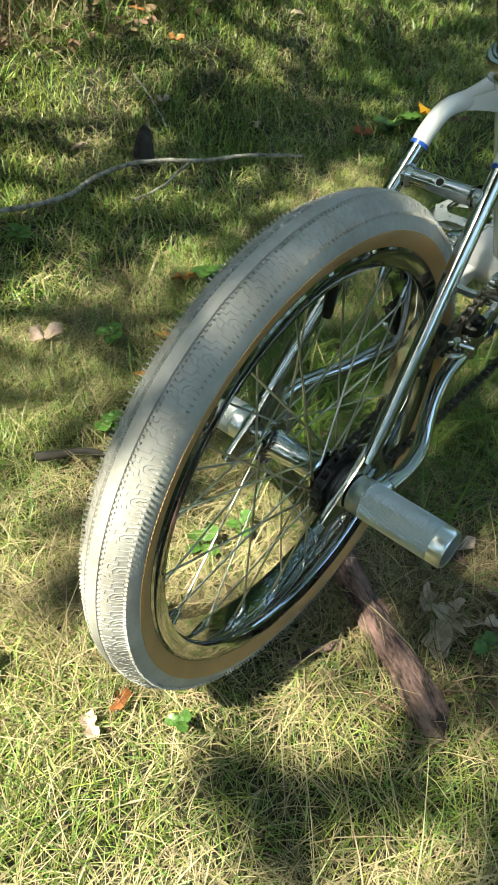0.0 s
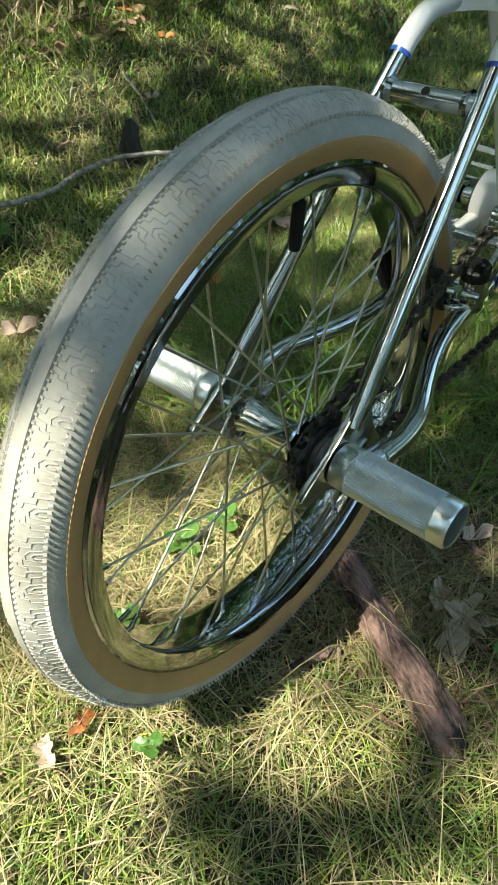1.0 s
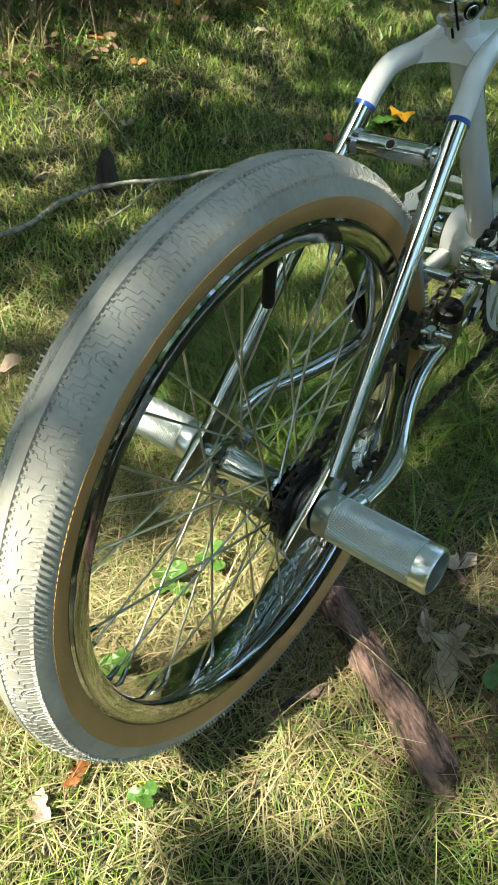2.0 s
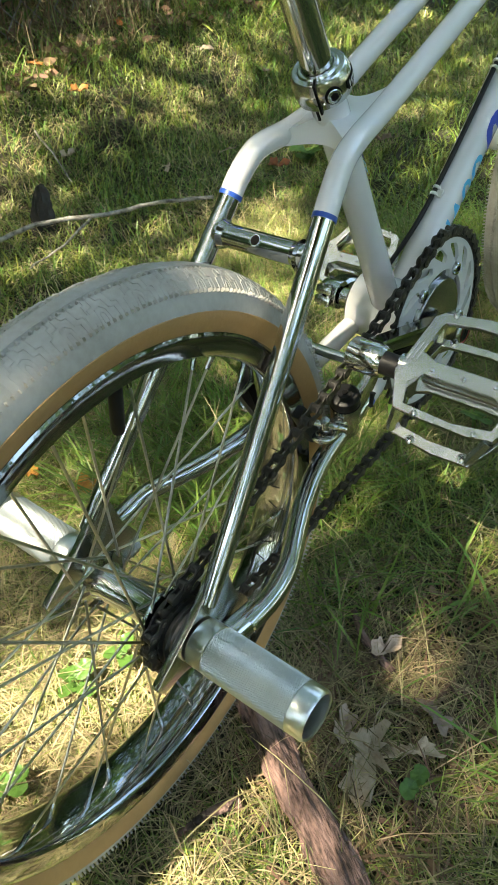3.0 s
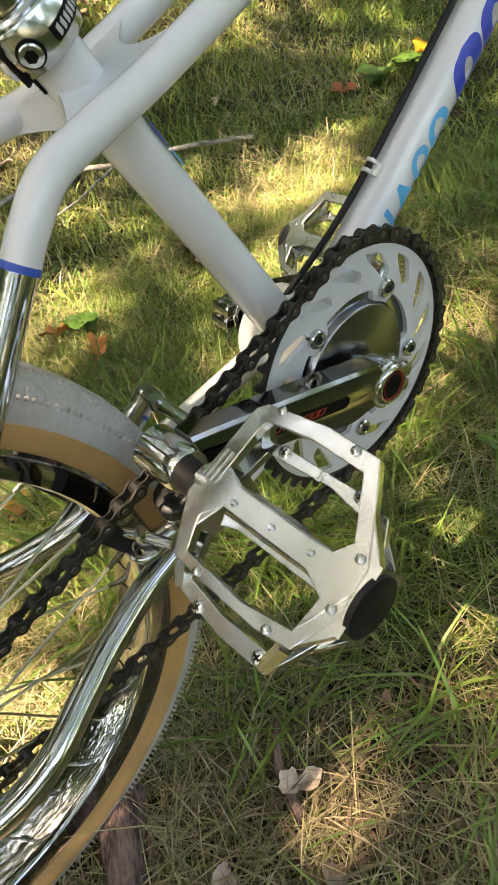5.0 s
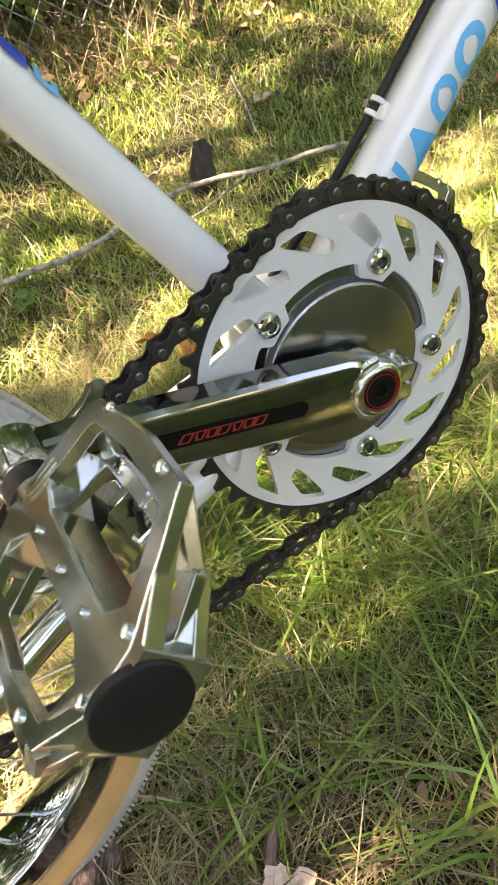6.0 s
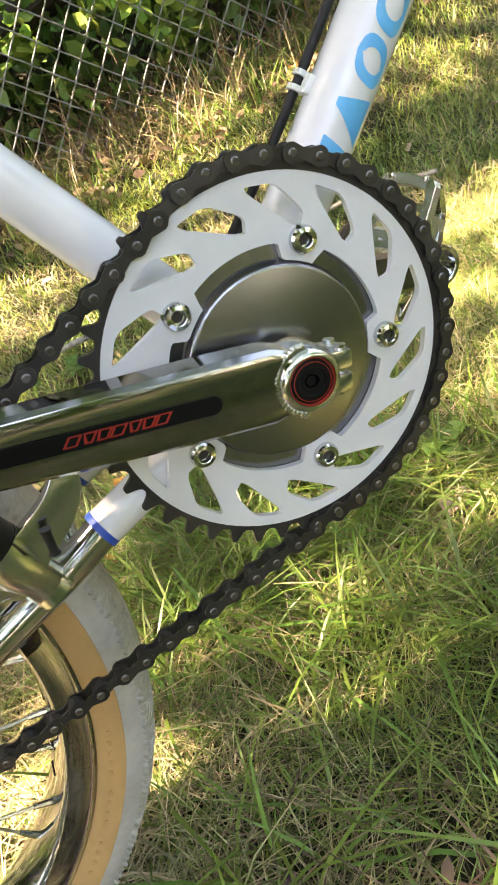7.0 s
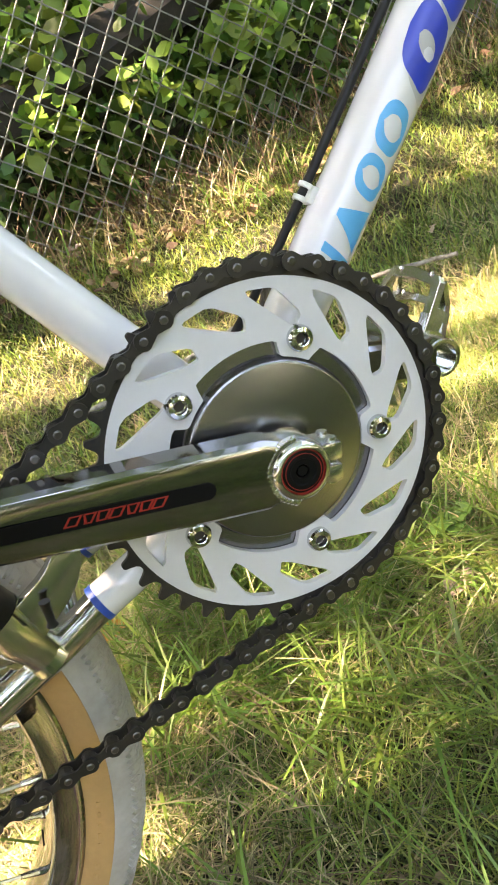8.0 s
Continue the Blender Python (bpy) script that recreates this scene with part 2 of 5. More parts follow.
# ---- ground ----
def ground_z(x, y):
    """Height of the lawn: nearly level, rising to a bank along the fence."""
    x, y = np.asarray(x, float), np.asarray(y, float)
    s = np.clip((y - 1.15 - 0.06 * np.sin(2.3 * x)) / 0.9, 0, 1)
    bank = 0.25 * s * s * (3 - 2 * s) + 0.10 * np.clip(y - 2.05, 0, 6) + 0.45 * np.clip(y - 2.6, 0, 4)
    return bank - 0.012 * np.exp(-((x + 0.01) ** 2 / 0.16 ** 2 + y ** 2 / 0.07 ** 2)) + 0.058 * np.exp(-((x - 0.93) ** 2 + (y - 0.01) ** 2) / (2 * 0.17 ** 2)) + 0.006 * np.sin(5.1 * x + 1.0) * np.cos(4.3 * y) + 0.004 * np.sin(13 * x - 7 * y) + 0.002 * np.sin(31 * x + 23 * y)


def axis_steps(lo, hi, far, step):
    near = list(np.arange(lo, hi + 1e-6, step))
    out, d = [], step
    while hi + d < far:
        out.append(d)
        d *= 1.35
    out.append(far - hi)
    return np.array([lo - v for v in out[::-1]] + near + [hi + v for v in out])


def build_ground():
    xs, ys = axis_steps(-1.0, 3.5, 300, 0.04), axis_steps(-1.2, 2.6, 300, 0.04)
    gx, gy = np.meshgrid(xs, ys)
    verts = np.stack([gx.ravel(), gy.ravel(), ground_z(gx, gy).ravel()], 1)
    w = len(xs)
    i = np.arange(len(ys) - 1)[:, None] * w + np.arange(w - 1)[None]
    i = i.ravel()
    faces = np.stack([i, i + 1, i + w + 1, i + w], 1)
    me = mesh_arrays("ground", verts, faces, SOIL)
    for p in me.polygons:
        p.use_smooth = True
    tagged(new("ground", me), "lawn soil and thatch, near-black to deepen the gaps between grass", "ground", kind="structure")


build_ground()
rng = np.random.default_rng(7)


def patch_noise(x, y, f, seed=0.0):
    """Smooth value from 0 to 1 for clumps and bare patches."""
    v = (np.sin(f * x + 1.7 * np.sin(0.7 * f * y + seed)) + np.sin(f * 1.13 * y + 1.3 * np.sin(0.9 * f * x + 2 * seed))
         + 0.6 * np.sin(2.7 * f * (x + y) + seed) + 0.5 * np.sin(3.9 * f * (x - y) + 3 * seed))
    return np.clip(0.5 + v / 4.2, 0, 1)


def blades(name, x, y, height, width, lean, material, label, category, rise=0.0):
    """Bent, pointed blades of grass, each of three tapering faces."""
    n = len(x)
    az = rng.uniform(0, 2 * math.pi, n)
    ln = np.abs(rng.normal(lean, 0.35, n))
    h = height * rng.uniform(0.55, 1.25, n) * (1 - 0.7 * np.exp(-((x + 0.03) ** 2 / 0.20 ** 2 + (y + 0.005) ** 2 / 0.055 ** 2)))
    w = width * rng.uniform(0.6, 1.3, n)
    dirx, diry = np.cos(az), np.sin(az)
    tw = az + math.pi / 2 + rng.normal(0, 0.5, n)
    px, py = np.cos(tw), np.sin(tw)
    base = np.stack([x, y, ground_z(x, y) - 0.003 + rise * rng.uniform(0, 1, n)], 1)
    verts = np.empty((n, 7, 3))
    k = 0
    for f, wf in ((0.0, 1.0), (0.4, 0.95), (0.75, 0.6)):
        out = h * (f * np.sin(ln * 0.6) + f * f * np.sin(ln) * 0.9)
        up = h * f * np.cos(ln * (0.5 + 0.6 * f)) + 0.002
        c = base + np.stack([dirx * out, diry * out, up], 1)
        side = np.stack([px, py, 0 * px], 1) * (w * wf / 2)[:, None]
        verts[:, k], verts[:, k + 1] = c - side, c + side
        k += 2
    out = h * (np.sin(ln * 0.6) + np.sin(ln) * 0.9)
    up = h * np.cos(np.minimum(ln * 1.1, 1.9)) + 0.002
    verts[:, 6] = base + np.stack([dirx * out, diry * out, np.maximum(up, -0.3 * h)], 1)
    o = (np.arange(n) * 7)[:, None]
    tris = np.array([[0, 1, 3], [0, 3, 2], [2, 3, 5], [2, 5, 4], [4, 5, 6]])
    faces = (o[:, :, None] + tris[None]).reshape(-1, 3)
    me = mesh_arrays(name, verts.reshape(-1, 3), faces, material)
    return tagged(new(name, me), label, category, kind="stuff")


def scatter(n, x0, x1, y0, y1, keep):
    """Random places in a stretch, thinned by keep(x, y)."""
    x, y = rng.uniform(x0, x1, n), rng.uniform(y0, y1, n)
    k = rng.uniform(0, 1, n) < keep(x, y)
    return x[k], y[k]


def build_lawn():
    bare = lambda x, y: patch_noise(x, y, 9.0, 0.6)
    clump = lambda x, y: 0.25 + 0.75 * patch_noise(x, y, 14.0, 2.2)
    worn = lambda x, y: np.exp(-(((x - 0.17) / 0.19) ** 2 + ((y + 0.16) / 0.11) ** 2) ** 2)
    wet = lambda x, y: np.clip(0.4 + 0.5 * (x - 0.1) + 0.3 * y, 0.12, 1.0)
    x, y = scatter(260000, -0.55, 1.25, -0.6, 0.75, lambda x, y: clump(x, y) * (0.45 + 0.55 * wet(x, y)) * (1 - 0.45 * bare(x, y)) * (1 - 0.75 * worn(x, y)))
    blades("grass", x, y, 0.040, 0.0014, 0.75, GRASS, "short green lawn grass in uneven tufts", "grass")
    x, y = scatter(120000, -0.4, 3.2, 0.7, 2.2, lambda x, y: clump(x, y) * (1 - 0.4 * bare(x, y)))
    blades("grass", x, y, 0.045, 0.0030, 0.7, GRASS, "short green lawn grass towards the bank", "grass")
    x, y = scatter(30000, 1.2, 3.2, -0.8, 0.75, lambda x, y: clump(x, y))
    blades("grass", x, y, 0.05, 0.0038, 0.7, GRASS, "short green lawn grass beyond the bicycle", "grass")
    x, y = scatter(190000, -0.55, 1.25, -0.6, 0.75, lambda x, y: (0.15 + 0.85 * bare(x, y)) * np.clip(0.85 - 0.75 * x, 0.4, 1.0) * (1 - 0.55 * np.exp(-(((x - 0.36) / 0.16) ** 2 + ((y + 0.12) / 0.10) ** 2) ** 2)))
    blades("dry_grass", x, y, 0.042, 0.0010, 1.3, STRAW, "pale dry grass stalks lying in the lawn", "dry grass", rise=0.015)
    x, y = scatter(36000, -0.4, 3.2, 0.7, 2.2, bare)
    blades("dry_grass", x, y, 0.055, 0.0018, 1.3, STRAW, "pale dry grass lying towards the bank", "dry grass", rise=0.02)
    x, y = scatter(60000, -1.2, 2.0, -2.0, -0.6, lambda x, y: clump(x, y))
    blades("grass", x, y, 0.05, 0.004, 0.7, GRASS, "short green lawn grass in the shade", "grass")
    x, y = scatter(75000, -4.0, 5.5, -4.5, 1.9, lambda x, y: clump(x, y) * ~((x > -0.6) & (x < 1.9) & (y > -1.6)))
    blades("grass", x, y, 0.06, 0.010, 0.8, GRASS, "lawn grass farther out under the trees", "grass")
    x, y = scatter(5200, -0.3, 1.1, -0.45, 0.4, bare)
    blades("dry_grass", x, y, 0.095, 0.0013, 1.25, STRAW, "long pale dead stalks bent over the grass", "dry grass", rise=0.02)
    x, y = scatter(17000, 0.15, 1.3, -0.45, 0.5, lambda x, y: np.clip(1.7 * patch_noise(x, y, 8.0, 4.1) - 0.7, 0, 1) * (1 - 0.9 * worn(x, y)))
    blades("long_grass", x, y, 0.10, 0.0030, 0.95, GRASS_LONG, "longer bright green grass blades in tufts", "grass")
    x, y = scatter(1500, -0.05, 0.45, -0.36, 0.02, lambda x, y: np.clip(worn(x, y) + 0.15, 0, 1))
    blades("dry_grass", x, y, 0.05, 0.0024, 1.45, LITTER, "brown rotting stalks on bare soil", "dry grass", rise=0.012)


build_lawn()

# ---- bicycle ----
AXLE = Vector((-0.0090, 0.0, 0.2562))
WHEEL_C = Vector((-0.0112, 0.003, 0.2575))
FRONT_AXLE = Vector((0.9025, 0.010, 0.322))
BB = Vector((0.367, 0.0, 0.322))
RING_Y = -0.0445
bike = thing("bicycle", "white and chrome freestyle bicycle with cream tyres standing on grass", "bicycle")


def spoke_mesh():
    bm = tube([(0, 0, 0), (0, 0, 1)], 0.0011, 6)
    return finish("spoke", bm, SPOKE)


SPOKE_ME = spoke_mesh()
NIPPLE_ME = finish("nipple", tube([(0, 0, 0), (0, 0, 0.004), (0, 0, 0.013)], [0.0026, 0.0022, 0.0017], 8), ALLOY)
RIM_R, RIM_W = 0.2146, 0.0225


def aim(a, b, stretch=True):
    d = b - a
    q = d.to_track_quat("Z", "Y").to_matrix().to_4x4()
    return Matrix.Translation(a) @ q @ Matrix.Diagonal((1, 1, d.length if stretch else 1, 1))


def tyre_point(phi, th, h=0.0):
    """A point on the tread: phi across the section from the crown, th round the wheel, h above the rubber."""
    rr = 0.2284 + (0.0262 + h) * math.cos(phi)
    return Vector((math.cos(th) * rr, (0.0272 + h) * math.sin(phi), math.sin(th) * rr))


# one pitch of the tread on one side: stepped ridges from the groove to the shoulder, and nested arches (across, round)
RIDGES = (((0.97, 0.00), (0.64, 0.02), (0.62, 0.14), (0.33, 0.16)),
          ((0.97, 0.13), (0.73, 0.15), (0.71, 0.28), (0.47, 0.30), (0.45, 0.42), (0.33, 0.44)),
          ((0.97, 0.34), (0.70, 0.37), (0.59, 0.48), (0.63, 0.60), (0.97, 0.64)),
          ((0.97, 0.43), (0.79, 0.44), (0.73, 0.50), (0.79, 0.55), (0.97, 0.56)),
          ((0.97, 0.76), (0.56, 0.74), (0.54, 0.60), (0.33, 0.58)),
          ((0.97, 0.88), (0.67, 0.88), (0.65, 0.80), (0.44, 0.78), (0.42, 0.71), (0.33, 0.70)))


def tread_blocks():
    """Raised tread: stepped ridges on both sides, studs along the middle grooves and a comb of fine teeth on each shoulder."""
    bm = bmesh.new()

    def ridge(line, w=0.0011, h=0.00050):
        rows = []
        for i, (p, t) in enumerate(line):
            (pa, ta), (pb, tb) = line[max(i - 1, 0)], line[min(i + 1, len(line) - 1)]
            dp, dt = (pb - pa) * 0.027, (tb - ta) * 0.25
            n = math.hypot(dp, dt)
            sp, stt = -dt / n * w / 2 / 0.027, dp / n * w / 2 / 0.25
            rows.append([bm.verts.new(tyre_point(p + k * sp, t + k * stt, hh)) for k, hh in ((1, -0.0004), (0.5, h), (-0.5, h), (-1, -0.0004))])
        for a, b in zip(rows, rows[1:]):
            for k in range(3):
                bm.faces.new((a[k], a[k + 1], b[k + 1], b[k]))

    def stud(phi, th, w, l, h):
        vs = []
        for hh, s in ((-0.0022, 1.0), (h, 0.6)):
            vs.append([bm.verts.new(tyre_point(phi + b * w * s / 2 / 0.027, th + a * l * s / 2 / 0.25, hh)) for a, b in ((-1, -1), (1, -1), (1, 1), (-1, 1))])
        bm.faces.new(vs[1])
        for k in range(4):
            bm.faces.new((vs[0][k], vs[0][(k + 1) % 4], vs[1][(k + 1) % 4], vs[1][k]))

    n = 56
    st = 2 * math.pi / n
    for i in range(n):
        for s in (-1, 1):
            t0 = st * (i + 0.06 * math.sin(i * 2.1) + (0.5 if s > 0 else 0))
            for line in RIDGES:
                ridge([(s * p, t0 + st * t) for p, t in line])
    for i in range(330):
        th = 2 * math.pi * i / 330
        for s in (-1, 1):
            stud(s * 0.265, th, 0.0034, 0.0022, -0.0001)
            stud(s * 1.01, th, 0.0030, 0.0015, 0.0031 + 0.0014 * noise.noise(Vector((i * 0.7, s, 0))))
    bmesh.ops.recalc_face_normals(bm, faces=bm.faces)
    return finish("tread", bm, CREAM, 30)


def tyre_profile():
    """Casing with two grooves near the crown, from one shoulder to the other."""
    cuts = [-1.62, -1.45, -1.3, -1.15, -1.0, -0.85, -0.7, -0.55, -0.42, -0.335, -0.31, -0.22, -0.195, -0.1]
    out = []
    for phi in [*cuts, 0.0, *[-c for c in cuts[::-1]]]:
        dip = 0.0021 if 0.20 < abs(phi) < 0.32 else 0.0
        out.append((0.2284 + (0.0262 - dip) * math.cos(phi), (0.0272 - dip) * math.sin(phi)))
    return out


TREAD_ME = tread_blocks()
WALL = [(0.2306, 0.0266), (0.2300, 0.0277), (0.2270, 0.0275), (0.2226, 0.0258), (0.2171, 0.0236), (0.2136, 0.0212)]


def wheel(c, name, label):
    """Hub with rim, tyre, spokes and valve on the axle c."""
    hub = [(0.0, -0.054), (0.007, -0.054), (0.007, -0.034), (0.0235, -0.033), (0.0245, -0.0315), (0.0235, -0.030), (0.0165, -0.028),
           (0.0140, -0.022), (0.0130, 0.0), (0.0140, 0.022), (0.0165, 0.028), (0.0235, 0.030), (0.0245, 0.0315), (0.0235, 0.033), (0.012, 0.036), (0.007, 0.036), (0.007, 0.054), (0, 0.054)]
    w = part(name, lathe(hub, 32), CHROME, bike, label, m=Matrix.Translation(c))
    lip = 0.0012
    rim = [(RIM_R, RIM_W), (RIM_R, RIM_W - 0.0025), (RIM_R - 0.012, RIM_W - 0.004), (RIM_R - 0.012, -RIM_W + 0.004), (RIM_R, -RIM_W + 0.0025), (RIM_R, -RIM_W),
           (RIM_R - 0.002, -RIM_W - lip), (RIM_R - 0.004, -RIM_W), (RIM_R - 0.0165, -RIM_W + 0.0010), (RIM_R - 0.0180, -RIM_W + 0.0028), (RIM_R - 0.0188, -RIM_W + 0.0060), (RIM_R - 0.0205, -0.007), (RIM_R - 0.0205, 0.007),
           (RIM_R - 0.0188, RIM_W - 0.0060), (RIM_R - 0.0180, RIM_W - 0.0028), (RIM_R - 0.0165, RIM_W - 0.0010), (RIM_R - 0.004, RIM_W), (RIM_R - 0.002, RIM_W + lip)]
    part("rim", lathe(rim, 128, closed=True), RIM_CHROME, w, "chromed wide steel rim", angle=28)
    part("tyre", lathe(tyre_profile(), 144), CREAM, w, "cream rubber tyre tread, dusty")
    part("tread", TREAD_ME, CREAM, w)
    for s in (-1, 1):
        part("sidewall", lathe([(r, s * y) for r, y in WALL], 144), TAN, w, "tan skin sidewall")
    for i in range(15):
        if i not in (4, 9):
            a = radians(-50 + i * 1.9)
            tan = Vector((-math.sin(a), 0, math.cos(a)))
            out = Vector((math.cos(a), 0, math.sin(a)))
            m = Matrix((out, Vector((0, 1, 0)), tan)).transposed().to_4x4()
            part("raised_mark", box((0, 0, 0), (0.0046, 0.0006, 0.0036 if i % 3 else 0.0022), Matrix.Translation(out * 0.2228 + Vector((0, -0.0257, 0))) @ m, bevel=0.0003), TAN, w)
    for deg, tilt in ((-34, 12), (-29, -18), (-24, 8), (-17, 25), (-11, -10), (-4, 16), (2, 0)):
        a = radians(deg)
        c0 = Vector((math.cos(a), 0, math.sin(a))) * (RIM_R - 0.0206)
        tan = Vector((-math.sin(a), 0, math.cos(a)))
        d = (tan * math.sin(radians(tilt)) + Vector((0, math.cos(radians(tilt)), 0))) * 0.0050
        part("stamped_mark", tube([c0 - d, c0 + d], 0.0006, 6), ENGRAVE, w, "thin black stamped mark")
    for i in range(36):
        s = 1 if i % 2 else -1
        a = 2 * math.pi * i / 36
        k = 1 if (i // 2) % 2 else -1
        ah = a + k * radians(62)
        p0 = Vector((0.0215 * math.cos(ah), s * (0.0315 + 0.002 * k), 0.0215 * math.sin(ah)))
        p1 = Vector((0.1946 * math.cos(a), s * 0.004, 0.1946 * math.sin(a)))
        part("spoke", SPOKE_ME, SPOKE, w, m=aim(p0, p1))
        d = (p0 - p1).normalized()
        part("nipple", NIPPLE_ME, ALLOY, w, m=aim(p1 - d * 0.001, p1 + d, False))
    a = radians(82)
    v0 = Vector((0.1945 * math.cos(a), 0, 0.1945 * math.sin(a)))
    v1 = Vector((0.150 * math.cos(a), 0.0, 0.150 * math.sin(a)))
    part("valve", tube([v0, v0.lerp(v1, 0.2), v0.lerp(v1, 0.22), v0.lerp(v1, 0.9), v1], [0.0035, 0.0035, 0.005, 0.005, 0.004], 12), RUBBER, w, "black valve cap")
    return w


rear = wheel(WHEEL_C, "rear_wheel", "chrome hub and rim, cream tyre with tan wall")
rear.matrix_basis = Matrix.Translation(WHEEL_C) @ Matrix.Rotation(0.039, 4, "Z") @ Matrix.Rotation(0.0178, 4, "X")
front = wheel(FRONT_AXLE, "front_wheel", "chrome rim and cream tyre with tan wall")

# frame tubes
DT = Vector((0.766, 0, 0.643))
DTN = Vector((-0.643, 0, 0.766))
dt_end = BB + DT * 0.445
part("down_tube", tube([BB + DT * 0.02, dt_end], 0.0162, 32), WHITE, bike, "glossy white down tube with blue lettering shapes")
ST_TOP = Vector((0.2462, 0, 0.5585))
seat_tube = part("seat_tube", tube([BB + Vector((-0.006, 0, 0)), BB.lerp(ST_TOP, 0.5) + Vector((-0.0025, 0, 0)), ST_TOP], [0.0142, 0.0128, 0.0134], 28), WHITE, bike, "glossy white seat tube")
part("bottom_bracket_shell", lathe([(0.0, -0.037), (0.029, -0.037), (0.0325, -0.0355), (0.0325, 0.0355), (0.029, 0.037), (0.0, 0.037)], 36, BB), WHITE, bike)
for s in (-1, 1):
    part("bearing_cup", lathe([(0, s * 0.037), (0.0245, s * 0.037), (0.0245, s * 0.041), (0.012, s * 0.043), (0, s * 0.043)], 32, BB), BLACK, bike)



def knurling(s):
    """A sleeve of small raised diamonds round the y axis."""
    nu, nv = 156, 96
    i, j = np.meshgrid(np.arange(nu), np.arange(nv + 1))
    r = 0.0184 + 0.00042 * ((i + j) % 2) - 0.0003 * ((j == 0) | (j == nv))
    a = 2 * math.pi * i / nu
    v = np.stack([r * np.cos(a), s * (0.0806 + 0.0712 * j / nv), r * np.sin(a)], -1).reshape(-1, 3)
    k = (np.arange(nv)[:, None] * nu + np.arange(nu)[None, :]).ravel()
    n = (np.arange(nv)[:, None] * nu + (np.arange(nu)[None, :] + 1) % nu).ravel()
    odd = ((k % nu + k // nu) % 2).astype(bool)
    one = np.where(odd[:, None], np.stack([k, n, k + nu], 1), np.stack([k, n, n + nu], 1))
    two = np.where(odd[:, None], np.stack([n, n + nu, k + nu], 1), np.stack([k, n + nu, k + nu], 1))
    f = np.concatenate([one, two])
    me = mesh_arrays("knurled_grip", v, f if s < 0 else f[:, ::-1], KNURL)
    me.polygons.foreach_set("use_smooth", np.zeros(len(f), dtype=bool))
    return me


STAY_TOP = Vector((0.1845, 0.0415, 0.4945))
STAY_LOW = Vector((0.004, 0.064, 0.283))
HEAD_LOW, HEAD_TOP = Vector((0.727, 0, 0.590)), Vector((0.690, 0, 0.695))
part("head_tube", tube([HEAD_LOW, HEAD_TOP], 0.0185, 28), WHITE, bike)
for s in (-1, 1):
    side = lambda v: Vector((v.x, s * v.y, v.z))
    part("seat_stay", tube([side(STAY_LOW), side(STAY_LOW.lerp(STAY_TOP, 0.12)), side(STAY_TOP)], [0.0064, 0.0078, 0.0081], 24), CHROME, bike, "chromed seat stay")
    d = (STAY_TOP - STAY_LOW).normalized()
    top = curve_pts([side(v) for v in (STAY_TOP, STAY_TOP + d * 0.016, Vector((0.214, 0.0365, 0.5215)), Vector((0.246, 0.0285, 0.5275)),
                                       Vector((0.290, 0.0255, 0.5385)), Vector((0.40, 0.0250, 0.577)), Vector((0.695, 0.018, 0.678)))], 8)
    part("top_tube", tube(top, 0.0088, 24), WHITE, bike, "white twin top tube bending down to the stay")
    part("tape_band", tube([side(STAY_TOP - d * 0.0012), side(STAY_TOP + d * 0.0022)], 0.0089, 24), BLUE_TAPE, bike, "thin blue tape band")
    stay = curve_pts([side(Vector(v)) for v in ((0.026, 0.0790, 0.2475), (0.055, 0.0800, 0.2500), (0.081, 0.0765, 0.2560), (0.112, 0.0625, 0.2610), (0.142, 0.0500, 0.2660),
                                                (0.182, 0.0390, 0.2735), (0.228, 0.0355, 0.2838), (0.2575, 0.0355, 0.2935))], 6)
    part("chain_stay", tube(stay, 0.0088, 24), CHROME, bike, "chromed chain stay with an S-bend")
    part("chain_stay_end", tube([side(Vector((0.2575, 0.0355, 0.2940))), side(Vector((0.355, 0.029, 0.314)))], 0.0098, 24), WHITE, bike, "white painted stay end")
    part("tape_band", tube([side(Vector((0.2565, 0.0356, 0.2938))), side(Vector((0.2598, 0.0354, 0.2945)))], 0.0100, 24), BLUE_TAPE, bike, "thin blue tape band")
    # weld sleeve and dropout
    part("stay_sleeve", tube([side(Vector((0.012, 0.073, 0.2445))), side(Vector((0.040, 0.0780, 0.2485)))], [0.0108, 0.0106], 16, flat=0.9), CHROME, bike)
    loop = rounded([(-0.055, 0.246), (-0.048, 0.237), (-0.026, 0.238), (-0.010, 0.230), (0.016, 0.226), (0.046, 0.224), (0.046, 0.248), (0.033, 0.270), (0.027, 0.300), (0.018, 0.306), (-0.012, 0.277), (-0.036, 0.260)], 2)
    part("dropout", eased(plate(loop, [], s * 0.0570, s * 0.0635), 0.0012), ALLOY, bike, "bright alloy-coloured dropout plate")
    # pegs and axle nut
    prof = [(0.0105, 0.0655), (0.0178, 0.0655), (0.0186, 0.0665), (0.0186, 0.0800), (0.0180, 0.0804)]
    prof2 = [(0.0180, 0.1520), (0.0187, 0.1523), (0.0187, 0.1640), (0.0172, 0.1660), (0.0158, 0.1652), (0.0152, 0.150), (0.0150, 0.100), (0.0, 0.099)]
    peg = part("peg", lathe([(r, s * y) for r, y in prof], 48, AXLE), PEG_SMOOTH, bike, "silver alloy axle peg with knurled grip")
    part("peg_end", lathe([(r, s * y) for r, y in prof2], 48, AXLE), PEG_SMOOTH, peg)
    part("knurled_grip", knurling(s), KNURL, peg, "fine diamond knurling", m=Matrix.Translation(AXLE))

